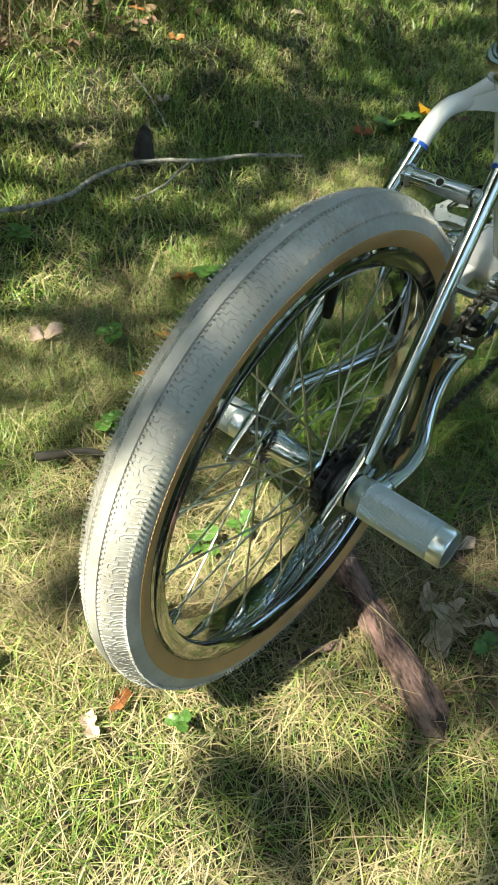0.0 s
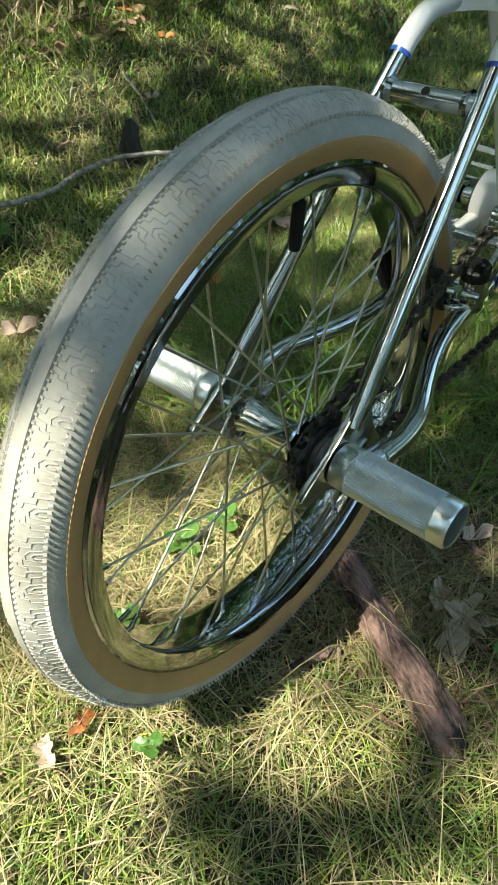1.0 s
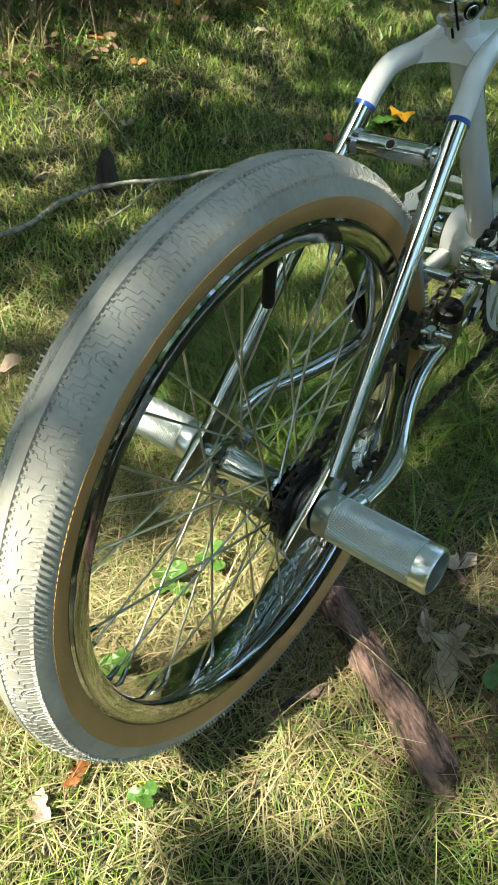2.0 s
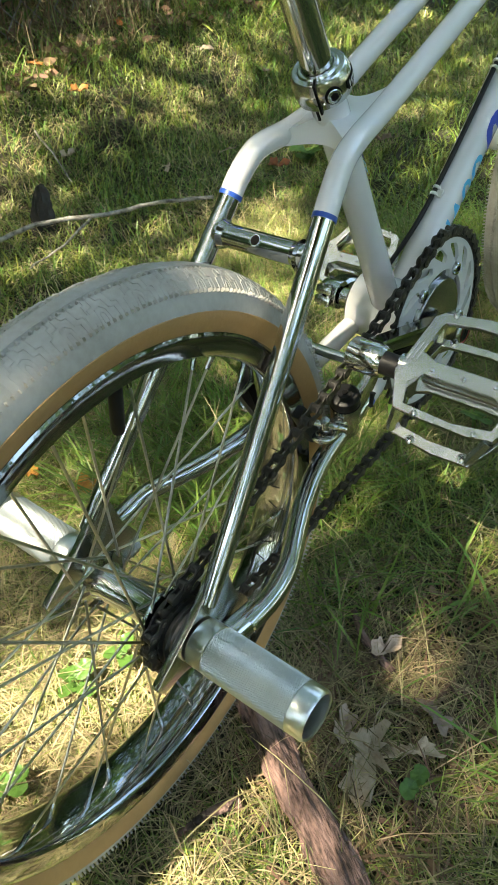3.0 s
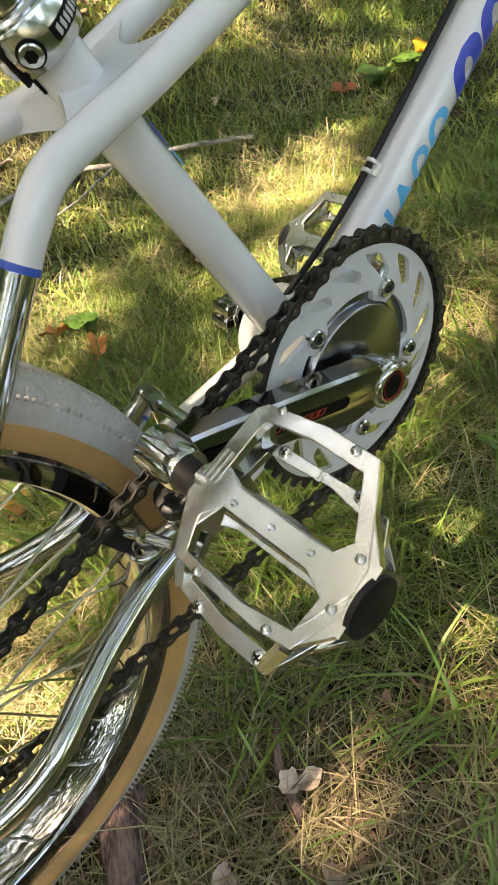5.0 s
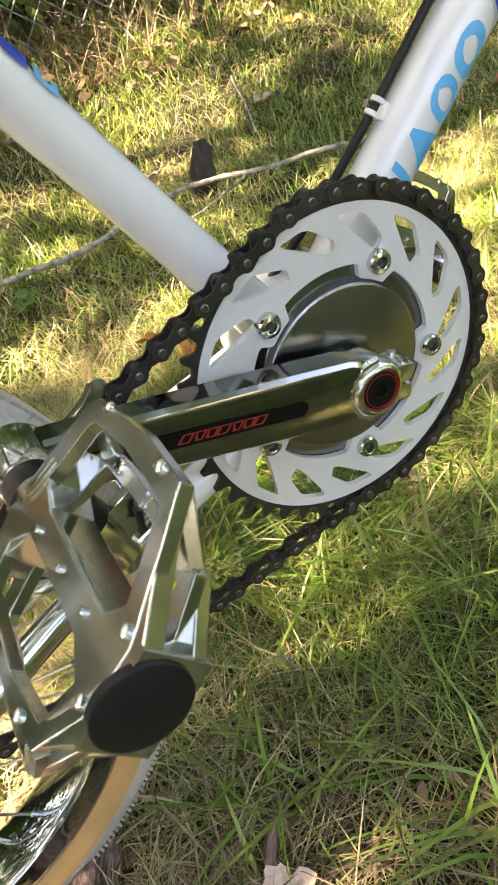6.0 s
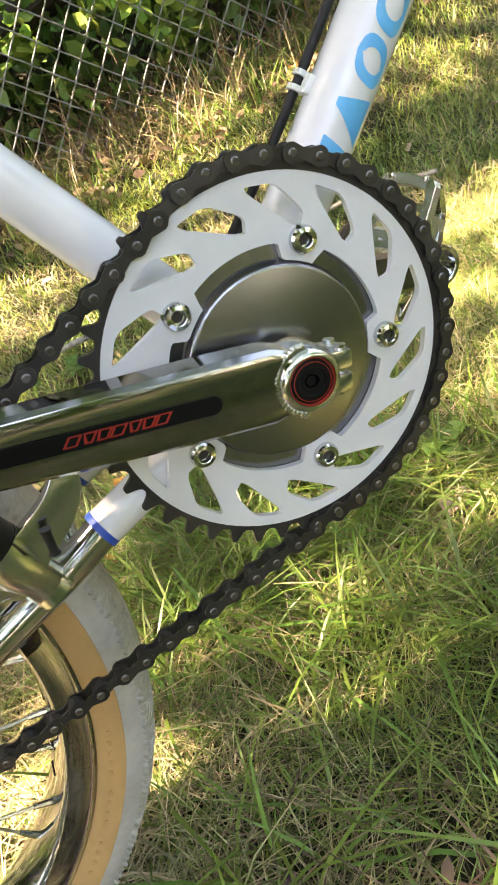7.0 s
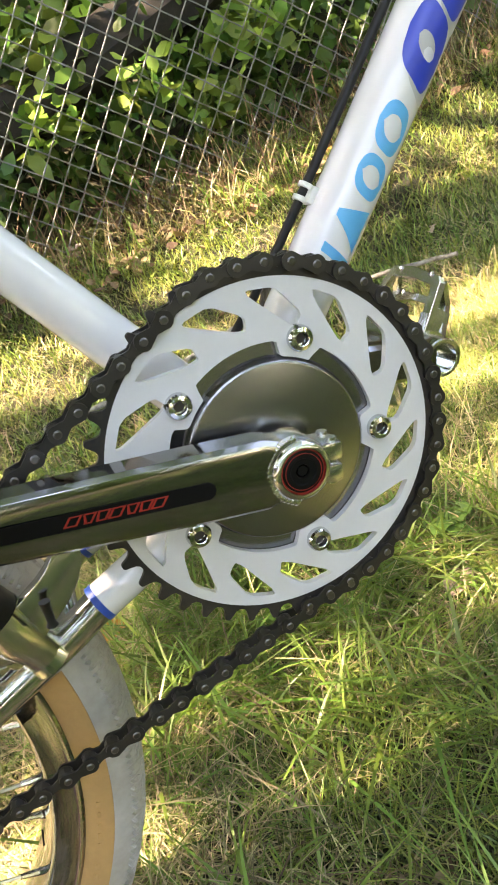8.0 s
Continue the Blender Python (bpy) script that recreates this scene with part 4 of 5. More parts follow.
# ---- pedals ----
def pedal(c, s, alpha):
    """An alloy platform pedal: u runs forwards along the platform, y outwards, w up from it."""
    u = Vector((math.cos(radians(alpha)), 0, math.sin(radians(alpha))))
    w = Vector((-u.z, 0, u.x))
    M = Matrix.Translation(c) @ Matrix((u, Vector((0, s, 0)), w)).transposed().to_4x4()

    def flat(outer, holes, w0, w1):
        bm = plate(outer, holes, w0, w1)
        bm.transform(Matrix(((1, 0, 0, 0), (0, 0, 1, 0), (0, 1, 0, 0), (0, 0, 0, 1))))
        bm.transform(M)
        bmesh.ops.recalc_face_normals(bm, faces=bm.faces)
        return bm

    def place(bm):
        bm.transform(M)
        bmesh.ops.recalc_face_normals(bm, faces=bm.faces)
        return bm

    # the cage is slanted: its top is set forward of its underside
    top = [(0.0511, -0.0427), (0.0558, -0.0076), (0.0548, 0.0214), (0.0413, 0.0292), (0.0150, 0.0430), (-0.0080, 0.0430), (-0.0304, 0.0325), (-0.0337, 0.0139), (-0.0332, -0.0257),
           (-0.0315, -0.0447), (-0.0023, -0.0575), (0.0108, -0.0543), (0.0468, -0.0477)]
    h1 = [(0.0439, -0.0372), (0.0472, -0.0124), (0.0462, 0.0181), (0.0204, 0.0314), (0.0122, 0.0253), (0.0118, 0.0137), (0.0118, -0.0300), (0.0166, -0.0433), (0.0401, -0.0395)]
    h2 = [(-0.0002, -0.0340), (-0.0002, 0.0189), (-0.0065, 0.0314), (-0.0237, 0.0286), (-0.0284, 0.0008), (-0.0262, -0.0382), (-0.0100, -0.0431)]
    under = lambda loop: [(0.005 - x, y) for x, y in loop]
    beam = [(0.0126, -0.0450), (0.0126, 0.0400), (-0.0008, 0.0400), (-0.0008, -0.0450)]
    inner = [(0.0300, -0.0495), (0.0108, -0.0535), (-0.0023, -0.0565), (-0.0260, -0.0485), (-0.0160, -0.0425), (-0.0008, -0.0345), (0.0126, -0.0310), (0.0172, -0.0430)]
    outer = [(0.0190, 0.0310), (0.0185, 0.0478), (-0.0145, 0.0478), (-0.0150, 0.0310), (-0.0060, 0.0310), (-0.0008, 0.0200), (0.0126, 0.0260)]
    body = part("pedal", eased(flat(top, [h1, h2], -0.0022, 0.0034), 0.0005), ALLOY, bike, "polished alloy platform pedal with pins", angle=12)
    part("centre_beam", eased(flat(beam, [], -0.0150, 0.0029), 0.0008), ALLOY, body, angle=12)
    part("inner_block", eased(flat(inner, [], -0.0148, 0.0028), 0.0008), ALLOY, body, angle=12)
    for a, b in (((0.0505, 0.0190, -0.001), (0.0345, 0.0270, -0.0125)), ((-0.0310, 0.0285, -0.001), (-0.0470, 0.0190, -0.0125)), ((0.0475, -0.0440, -0.001), (0.0345, -0.0420, -0.0125)), ((-0.0305, -0.0415, -0.001), (-0.0440, -0.0430, -0.0125))):
        part("cage_post", place(tube([a, b], 0.0042, 6)), ALLOY, body, angle=12)
    part("lower_cage", eased(flat(under(top), [under(h1), under(h2)], -0.0150, -0.0100), 0.0005), ALLOY, body, angle=12)
    part("end_block", eased(flat(outer, [], -0.0205, 0.0031), 0.0016), ALLOY, body, "solid outer end of the pedal", angle=12)
    for rim, w0, w1 in (([(0.0180, 0.0465), (0.0400, 0.0275), (0.0370, 0.0245), (0.0180, 0.0400)], -0.0040, 0.0029), ([(-0.0140, 0.0465), (-0.0140, 0.0400), (-0.0270, 0.0290), (-0.0300, 0.0315)], -0.0040, 0.0029),
                        ([(0.0180, 0.0465), (0.0360, 0.0270), (0.0330, 0.0240), (0.0180, 0.0400)], -0.0195, -0.0140), ([(-0.0140, 0.0465), (-0.0140, 0.0400), (-0.0330, 0.0240), (-0.0360, 0.0270)], -0.0195, -0.0140)):
        part("end_brace", eased(flat(rim, [], w0, w1), 0.0006), ALLOY, body, angle=12)
    part("spindle_body", place(tube([(0.0040, -0.0575, -0.0055), (0.0040, -0.040, -0.0055), (0.0040, 0.016, -0.0055), (0.0030, 0.040, -0.0065)], [0.0098, 0.0078, 0.0070, 0.0070], 24)), ALLOY, body, angle=60)
    for x, y in ((-0.0468, -0.0253), (-0.0455, 0.0153), (0.0358, -0.0296), (0.0373, 0.0165)):
        part("screw", place(tube([(x, y, -0.0102), (x, y, -0.0092), (x, y, -0.0087)], [0.0034, 0.0034, 0.0026], 14)), CHROME, body, "small cross-head screw")
        for turn in (20, 110):
            part("screw_slot", place(box((x, y, -0.0087), (0.0038, 0.0007, 0.0005), pose(0, 0, 0, 0, 0, turn))), ENGRAVE, body)
    part("end_cap", place(tube([(0.002, 0.0460, -0.0070), (0.002, 0.0490, -0.0070), (0.002, 0.0496, -0.0070)], [0.0150, 0.0149, 0.0138], 32)), RUBBER, body, "black end cap")
    part("axle", place(tube([(0.001, -0.0705, -0.004), (0.001, -0.0570, -0.0045)], 0.0092, 16)), RUBBER, body, "black axle seal")
    for x, y in ((0.0516, -0.0333), (0.0527, 0.0100), (0.0164, 0.0378), (0.0043, -0.0295), (0.0054, -0.0056), (0.0067, 0.0174), (-0.0310, -0.0271), (-0.0305, 0.0187), (-0.0067, 0.0385)):
        big = 0.72 if -0.001 < x < 0.008 else 1.0
        part("pin", place(tube([(x, y, 0.0030), (x, y, 0.0046), (x, y, 0.0052)], [0.0024 * big, 0.0023 * big, 0.0014 * big], 10)), CHROME, body)
    for i in range(3):
        part("rib", place(box((-0.0140 + i * 0.0052, 0.0335 + i * 0.0028, 0.0036), (0.0140, 0.0015, 0.0012), pose(0, 0, 0, 0, 0, 28), bevel=0.0003)), ALLOY, body)
        part("rib", place(box((0.0150, -0.0505 + i * 0.0034, 0.0036), (0.0170, 0.0014, 0.0012), pose(0, 0, 0, 0, 0, 12), bevel=0.0003)), ALLOY, body)
    font = bpy.data.curves.new("letter", "FONT")
    font.body, font.size, font.extrude = "R", 0.0085, 0.0004
    font.align_x = font.align_y = "CENTER"
    holder = bpy.data.objects.new("letter", font)
    letter = bmesh.new()
    letter.from_mesh(holder.to_mesh())
    holder.to_mesh_clear()
    bpy.data.objects.remove(holder)
    letter.transform(pose(0.0360, -0.0060, -0.0098, 0, 0, -90 * s))
    part("raised_letter", place(letter), CHROME, body)
    for i in range(7):
        part("raised_mark", place(box((-0.0010, -0.022 + i * 0.0056, -0.0050), (0.0009, 0.0040, 0.0052), bevel=0.0003)), ALLOY, body)
    return body


pedal(Vector((0.2035, -0.1520, 0.3825)), -1, 32)
pedal(Vector((0.5270, 0.1480, 0.2660)), 1, 42)


# ---- freewheel and chain ----
R1 = 0.0127 / (2 * math.sin(math.pi / 44))
R2 = 0.0127 / (2 * math.sin(math.pi / 16))


def cog():
    n, outer = 16, []
    for i in range(n):
        c = 360 * i / n
        for da, r in ((-10, R2 - 0.0036), (-7, R2 - 0.003), (-3.0, R2 + 0.002), (-1.0, R2 + 0.0036), (1.0, R2 + 0.0036), (3.0, R2 + 0.002), (7, R2 - 0.003)):
            a = radians(c + da)
            outer.append((AXLE.x + r * math.cos(a), AXLE.z + r * math.sin(a)))
    return plate(outer, [], RING_Y - 0.0012, RING_Y + 0.0012)


drum = [(0.0, 0.0075), (0.0285, 0.0075), (0.0292, 0.0060), (0.0292, 0.0035), (0.0255, 0.0025), (0.0255, -0.0025), (0.0275, -0.0032), (0.0275, -0.0052), (0.0240, -0.0058), (0.0240, -0.0070), (0.0258, -0.0076),
        (0.0256, -0.0098), (0.0222, -0.0104), (0.0214, -0.0125), (0.0160, -0.0128), (0.0, -0.0128)]
fw = part("freewheel", lathe(drum, 48, (AXLE.x, RING_Y, AXLE.z)), CHAIN_M, bike, "black steel freewheel with stepped rings", angle=25)
for i in range(28):
    a = 2 * math.pi * i / 28
    part("notch", box((AXLE.x + 0.0276 * math.cos(a), RING_Y - 0.0042, AXLE.z + 0.0276 * math.sin(a)), (0.0016, 0.0021, 0.0030), Matrix.Rotation(-a, 4, "Y")), BLACK, fw)
part("cog_teeth", cog(), BLACK, fw)


def chain_line():
    """Points of the closed chain, one pitch apart, with the heading at each."""
    d = Vector((BB.x - AXLE.x, BB.z - AXLE.z))
    L = d.length
    base = math.atan2(d.y, d.x)
    k = math.acos((R1 - R2) / L)
    run = math.sqrt(L * L - (R1 - R2) ** 2)
    arc1, arc2 = R1 * 2 * (math.pi - k), R2 * 2 * k
    total = 2 * run + arc1 + arc2
    n = 2 * round(total / 0.0127 / 2)
    step = total / n
    out = []
    for i in range(n):
        s = i * step
        if s < run:
            p0 = (AXLE.x + R2 * math.cos(base + k), AXLE.z + R2 * math.sin(base + k))
            p1 = (BB.x + R1 * math.cos(base + k), BB.z + R1 * math.sin(base + k))
            t = s / run
            out.append((p0[0] + (p1[0] - p0[0]) * t, p0[1] + (p1[1] - p0[1]) * t - 0.003 * 4 * t * (1 - t)))
        elif s < run + arc1:
            a = base + k - (s - run) / R1
            out.append((BB.x + R1 * math.cos(a), BB.z + R1 * math.sin(a)))
        elif s < 2 * run + arc1:
            t = (s - run - arc1) / run
            p0 = (BB.x + R1 * math.cos(base - k), BB.z + R1 * math.sin(base - k))
            p1 = (AXLE.x + R2 * math.cos(base - k), AXLE.z + R2 * math.sin(base - k))
            out.append((p0[0] + (p1[0] - p0[0]) * t, p0[1] + (p1[1] - p0[1]) * t - 0.008 * 4 * t * (1 - t)))
        else:
            a = base - k - (s - 2 * run - arc1) / R2
            out.append((AXLE.x + R2 * math.cos(a), AXLE.z + R2 * math.sin(a)))
    return out


def link_mesh(name, ys, th, fat):
    """Two waisted side plates one pitch long, with rollers or pins."""
    bm = bmesh.new()
    loop = []
    for i in range(9):
        a = radians(90 + 180 * i / 8)
        loop.append((fat * math.cos(a), fat * math.sin(a)))
    loop.append((0.00635, -fat * 0.52))
    for i in range(9):
        a = radians(-90 + 180 * i / 8)
        loop.append((0.0127 + fat * math.cos(a), fat * math.sin(a)))
    loop.append((0.00635, fat * 0.52))
    for y in ys:
        for sgn in (-1, 1):
            b = plate(loop, [], sgn * y, sgn * (y + th))
            me = bpy.data.meshes.new("tmp")
            b.to_mesh(me)
            b.free()
            bm.from_mesh(me)
            bpy.data.meshes.remove(me)
    for x in (0.0, 0.0127):
        if name == "outer_link":
            before = set(bm.faces)
            tube([(x, -0.0053, 0), (x, -0.0049, 0), (x, 0.0049, 0), (x, 0.0053, 0)], [0.0014, 0.0020, 0.0020, 0.0014], 12, bm)
            for f in set(bm.faces) - before:
                f.material_index = 1
        else:
            tube([(x, -0.0019, 0), (x, 0.0019, 0)], 0.0039, 12, bm)
    me = finish(name, bm, CHAIN_M, 30)
    me.materials.append(PIN_M)
    return me


OUTER = link_mesh("outer_link", (0.0033,), 0.0012, 0.0044)
INNER = link_mesh("inner_link", (0.0018,), 0.0011, 0.0041)
line = chain_line()
slack = part("chain", tube([(AXLE.x, RING_Y, AXLE.z - R2), (AXLE.x + 0.001, RING_Y, AXLE.z - R2)], 0.0019, 6), CHAIN_M, bike, "dark steel roller chain")
for i, p in enumerate(line):
    q = line[(i + 1) % len(line)]
    ang = math.atan2(q[1] - p[1], q[0] - p[0])
    part("chain_link", OUTER if i % 2 else INNER, CHAIN_M, slack, m=Matrix.Translation((p[0], RING_Y, p[1])) @ Matrix.Rotation(-ang, 4, "Y"))


# ---- rear brake ----
for s in (-1, 1):
    V = lambda x, y, z: Vector((x, s * y, z))
    post = part("brake_post", tube([V(0.2250, 0.0365, 0.2820), V(0.2220, 0.0380, 0.2960), V(0.2190, 0.0398, 0.3060), V(0.2160, 0.0412, 0.3190)], [0.0104, 0.0120, 0.0136, 0.0134], 24), ALLOY, bike, "polished brake post welded to the stay")
    part("weld", tube([V(0.2250, 0.0365, 0.2830), V(0.2230, 0.0375, 0.2920)], [0.0124, 0.0102], 16), CHROME, post)
    part("post_cap", tube([V(0.2161, 0.0412, 0.3185), V(0.2158, 0.0413, 0.3200), V(0.2138, 0.0424, 0.3285), V(0.2134, 0.0426, 0.3300)], [0.0122, 0.0130, 0.0127, 0.0108], 28), RUBBER, post, "black cap on the brake pivot")
    part("cap_lip", tube([V(0.2135, 0.0425, 0.3296), V(0.2131, 0.0427, 0.3316)], [0.0064, 0.0058], 18), RUBBER, post)
    part("cap_bolt", tube([V(0.2132, 0.0427, 0.3314), V(0.2130, 0.0428, 0.3321)], 0.0028, 6), ENGRAVE, post)
    line = [(0.207, 0.3010, 0.0110), (0.220, 0.3070, 0.0112), (0.232, 0.3120, 0.0098), (0.245, 0.3180, 0.0088), (0.252, 0.3230, 0.0080), (0.257, 0.3285, 0.0070), (0.260, 0.3330, 0.0060)]
    sides = [[], []]
    for i, (x, z, h) in enumerate(line):
        d = Vector((line[min(i + 1, 6)][0] - line[max(i - 1, 0)][0], line[min(i + 1, 6)][1] - line[max(i - 1, 0)][1])).normalized()
        sides[0].append((x - d.y * h, z + d.x * h))
        sides[1].append((x + d.y * h, z - d.x * h))
    arm = part("brake_arm", eased(plate(rounded(sides[0] + sides[1][::-1], 2), [], s * 0.0405, s * 0.0475), 0.0018), ALLOY, bike, "curved polished alloy brake arm", angle=50)
    part("yoke_joint", tube(curve_pts([V(0.2590, 0.0440, 0.3310), V(0.2585, 0.0380, 0.3315), V(0.2565, 0.0290, 0.3322)], 4), 0.0062, 14), ALLOY, arm)
    part("pad_arm", tube(curve_pts([V(0.2190, 0.0395, 0.3020), V(0.2070, 0.0410, 0.3020), V(0.1940, 0.0410, 0.3030)], 5), [0.0105, 0.0102, 0.0098, 0.0092, 0.0086, 0.0080, 0.0076, 0.0074, 0.0072, 0.0070, 0.0070], 16), ALLOY, arm)
    part("spring_pin", tube([V(0.2402, 0.0540, 0.3195), V(0.2396, 0.0540, 0.3170), V(0.2380, 0.0540, 0.3090), V(0.2374, 0.0540, 0.3070)], [0.0028, 0.0022, 0.0020, 0.0030], 10), RUBBER, arm, "small black adjusting pin")
    part("anchor_bolt", tube([V(0.254, 0.025, 0.330), V(0.254, 0.025, 0.3385)], 0.0050, 12), CHROME, arm)
    part("pad_clamp", tube([V(0.1855 + 0.0082 * math.cos(radians(k)), 0.0405 + 0.0082 * math.sin(radians(k)), 0.3035) for k in range(20, 341, 20)], 0.0033, 10), ALLOY, arm, "open alloy pad clamp ring")
    part("pad_bolt", tube([V(0.1865, 0.0405, 0.3185), V(0.1868, 0.0405, 0.3170), V(0.1872, 0.0405, 0.3000)], [0.0040, 0.0046, 0.0042], 14), CHROME, arm)
    part("pad_stud", tube([V(0.1865, 0.0405, 0.3140), V(0.1960, 0.0560, 0.3100)], 0.0034, 12), CHROME, arm)
    part("pad_stud", tube([V(0.1865, 0.0405, 0.3140), V(0.1775, 0.0270, 0.3175)], 0.0032, 12), CHROME, arm)
    part("brake_pad", box(V(0.174, 0.0300, 0.318), (0.046, 0.0085, 0.013), Matrix.Rotation(radians(62), 4, "Y"), bevel=0.0025), RUBBER, arm, "black rubber brake pad")
bridge = part("brake_bridge", tube([Vector((0.256, -0.030, 0.3320)), Vector((0.256, 0.030, 0.3320))], 0.0050, 14), ALLOY, bike, "alloy brake yoke bar")
part("stay_bridge", tube([Vector((0.240, -0.036, 0.2875)), Vector((0.240, 0.036, 0.2875))], 0.0080, 16), CHROME, bike, "chromed bridge between the chain stays")

# ---- things on the ground ----
def gz(x, y):
    return float(ground_z(x, y))


def slab(name, pts, widths, thick, material, label, category, seed):
    """A broken piece of bark or wood: an uneven, flattened rod."""
    random.seed(seed)
    line = curve_pts(pts, 22)
    bm = bmesh.new()
    seg = 30
    rings = []
    for i, p in enumerate(line):
        f = i / (len(line) - 1) * (len(widths) - 1)
        k = min(int(f), len(widths) - 2)
        end = min(1.0, 0.25 + 9 * min(i, len(line) - 1 - i) / len(line))
        w = (widths[k] + (widths[k + 1] - widths[k]) * (f - k)) * end
        d = (line[min(i + 1, len(line) - 1)] - line[max(i - 1, 0)]).normalized()
        side = d.cross(Vector((0, 0, 1))).normalized()
        up = side.cross(d)
        ring = []
        for j in range(seg):
            a = 2 * math.pi * j / seg
            t = i / len(line) * len(pts)
            wob = 1 + 0.15 * noise.noise(Vector((t * 1.9, math.cos(a) * 1.2, math.sin(a) * 1.2 + seed)))
            wob += 0.17 * noise.noise(Vector((t * 2.2, math.cos(a) * 5.5, math.sin(a) * 5.5 + seed))) - 0.10 * abs(noise.noise(Vector((t * 1.2, math.cos(a) * 3.4, math.sin(a) * 3.4 + 2 * seed)))) ** 0.5
            ring.append(bm.verts.new(p + side * (math.cos(a) * w / 2 * wob) + up * (math.sin(a) * thick / 2 * end * wob * (1.15 if math.sin(a) > 0 else 1))))
        rings.append(ring)
    for a, b in zip(rings, rings[1:]):
        for k in range(seg):
            bm.faces.new((a[k], a[(k + 1) % seg], b[(k + 1) % seg], b[k]))
    bm.faces.new(rings[0][::-1])
    bm.faces.new(rings[-1])
    bmesh.ops.recalc_face_normals(bm, faces=bm.faces)
    ob = new(name, finish(name, bm, material, 35))
    return tagged(ob, label, category)


slab("bark_log", [(0.105, 0.015, 0.020), (0.070, -0.040, 0.022), (0.035, -0.100, 0.026), (0.005, -0.160, 0.028), (-0.030, -0.222, 0.022)],
     [0.040, 0.038, 0.036, 0.037, 0.042, 0.046], 0.032, BARK, "grey-brown broken bark-covered branch lying in grass", "branch", 3)


def leaf_mesh(name, material, kind):
    """A thin crumpled leaf: a pointed oval, or a broken one with an uneven edge, folded along its rib."""
    bm = bmesh.new()
    seed = {"oval": 1.0, "torn": 4.0, "curled": 9.0}[kind]
    rough, fold = {"oval": (0.10, 0.25), "torn": (0.42, 0.30), "curled": (0.22, 0.75)}[kind]
    n, rings = 26, []
    for f in (0.34, 0.68, 1.0):
        ring = []
        for i in range(n):
            a = 2 * math.pi * i / n
            r = (0.56 + 0.44 * abs(math.cos(a)) ** 2.2) * (1 + 2.2 * rough * noise.noise(Vector((math.cos(a) * 1.6, math.sin(a) * 1.6, seed))))
            r *= 1 + rough * 1.5 * noise.noise(Vector((math.cos(a) * 6, math.sin(a) * 6, seed + 3)))
            x, y = f * r * math.cos(a) * 0.03, f * r * math.sin(a) * 0.03
            z = fold * abs(y) + 6.0 * x * x * (1 if kind == "curled" else -0.6) + 0.010 * f * noise.noise(Vector((x * 60, y * 60, seed))) + 0.004 * noise.noise(Vector((x * 190, y * 190, seed)))
            ring.append(bm.verts.new((x, y, z)))
        rings.append(ring)
    c = bm.verts.new((0, 0, 0))
    for i in range(n):
        j = (i + 1) % n
        bm.faces.new((c, rings[0][i], rings[0][j]))
        for p, q in zip(rings, rings[1:]):
            bm.faces.new((p[i], q[i], q[j], p[j]))
    made = bmesh.ops.extrude_face_region(bm, geom=bm.faces[:])
    for v in made["geom"]:
        if isinstance(v, bmesh.types.BMVert):
            v.co.z += 0.0004
    tube([(-0.024, 0, 0.0), (-0.036, 0.002, 0.004), (-0.048, 0.008, 0.003)], 0.0006, 5, bm)
    bmesh.ops.recalc_face_normals(bm, faces=bm.faces)
    return finish(name, bm, material, 60)


LEAVES = {(k, m.name): leaf_mesh("fallen_leaf", m, k) for k in ("torn", "oval", "curled") for m in (DRY_LEAF, ORANGE_LEAF, YELLOW_LEAF)}


def fallen(x, y, size, turn, kind="oval", material=DRY_LEAF, label="curled dry brown leaf lying on the grass", tilt=12, z=0.028):
    ob = new("fallen_leaf", LEAVES[(kind, material.name)])
    ob.matrix_basis = pose(x, y, gz(x, y) + z, tilt, tilt * 0.6, turn) @ Matrix.Diagonal((size, size, size, 1))
    tagged(ob, label, "leaf", "fallen leaves")


fallen(0.095, -0.150, 1.05, 200, "torn", tilt=8, z=0.024)
fallen(0.125, -0.185, 0.8, 120, "torn", tilt=24, z=0.022)
fallen(0.165, -0.185, 0.7, 60, "torn", tilt=20, z=0.024)
fallen(0.100, -0.120, 0.55, 20, "curled", z=0.02)
fallen(0.200, -0.105, 0.5, 325, "curled", tilt=6)
fallen(-0.261, 0.050, 0.45, 250, "curled", tilt=5, z=0.02)
fallen(-0.225, 0.043, 0.40, 20, "torn", ORANGE_LEAF, "small orange curled leaf on the grass")
fallen(0.507, 0.136, 0.5, 5, "curled", z=0.02)
fallen(0.20, 0.36, 0.8, 40, "oval", ORANGE_LEAF, "small orange leaf fallen on the lawn")
fallen(0.17, 0.46, 0.7, 90, "oval", ORANGE_LEAF, "small orange leaf fallen on the lawn")
fallen(1.53, 0.79, 2.0, 30, "oval", YELLOW_LEAF, "bright yellow leaf on a low weed", z=0.06)
fallen(0.70, 0.62, 1.5, 70, "torn")
fallen(0.42, 0.62, 0.7, 150, "curled", ORANGE_LEAF, "small orange leaf fallen on the lawn")
fallen(0.43, 0.53, 0.8, 60, "curled", ORANGE_LEAF, "small orange leaf fallen on the lawn")
fallen(0.95, 0.42, 1.0, 10, "oval", ORANGE_LEAF, "small orange leaf fallen on the lawn")
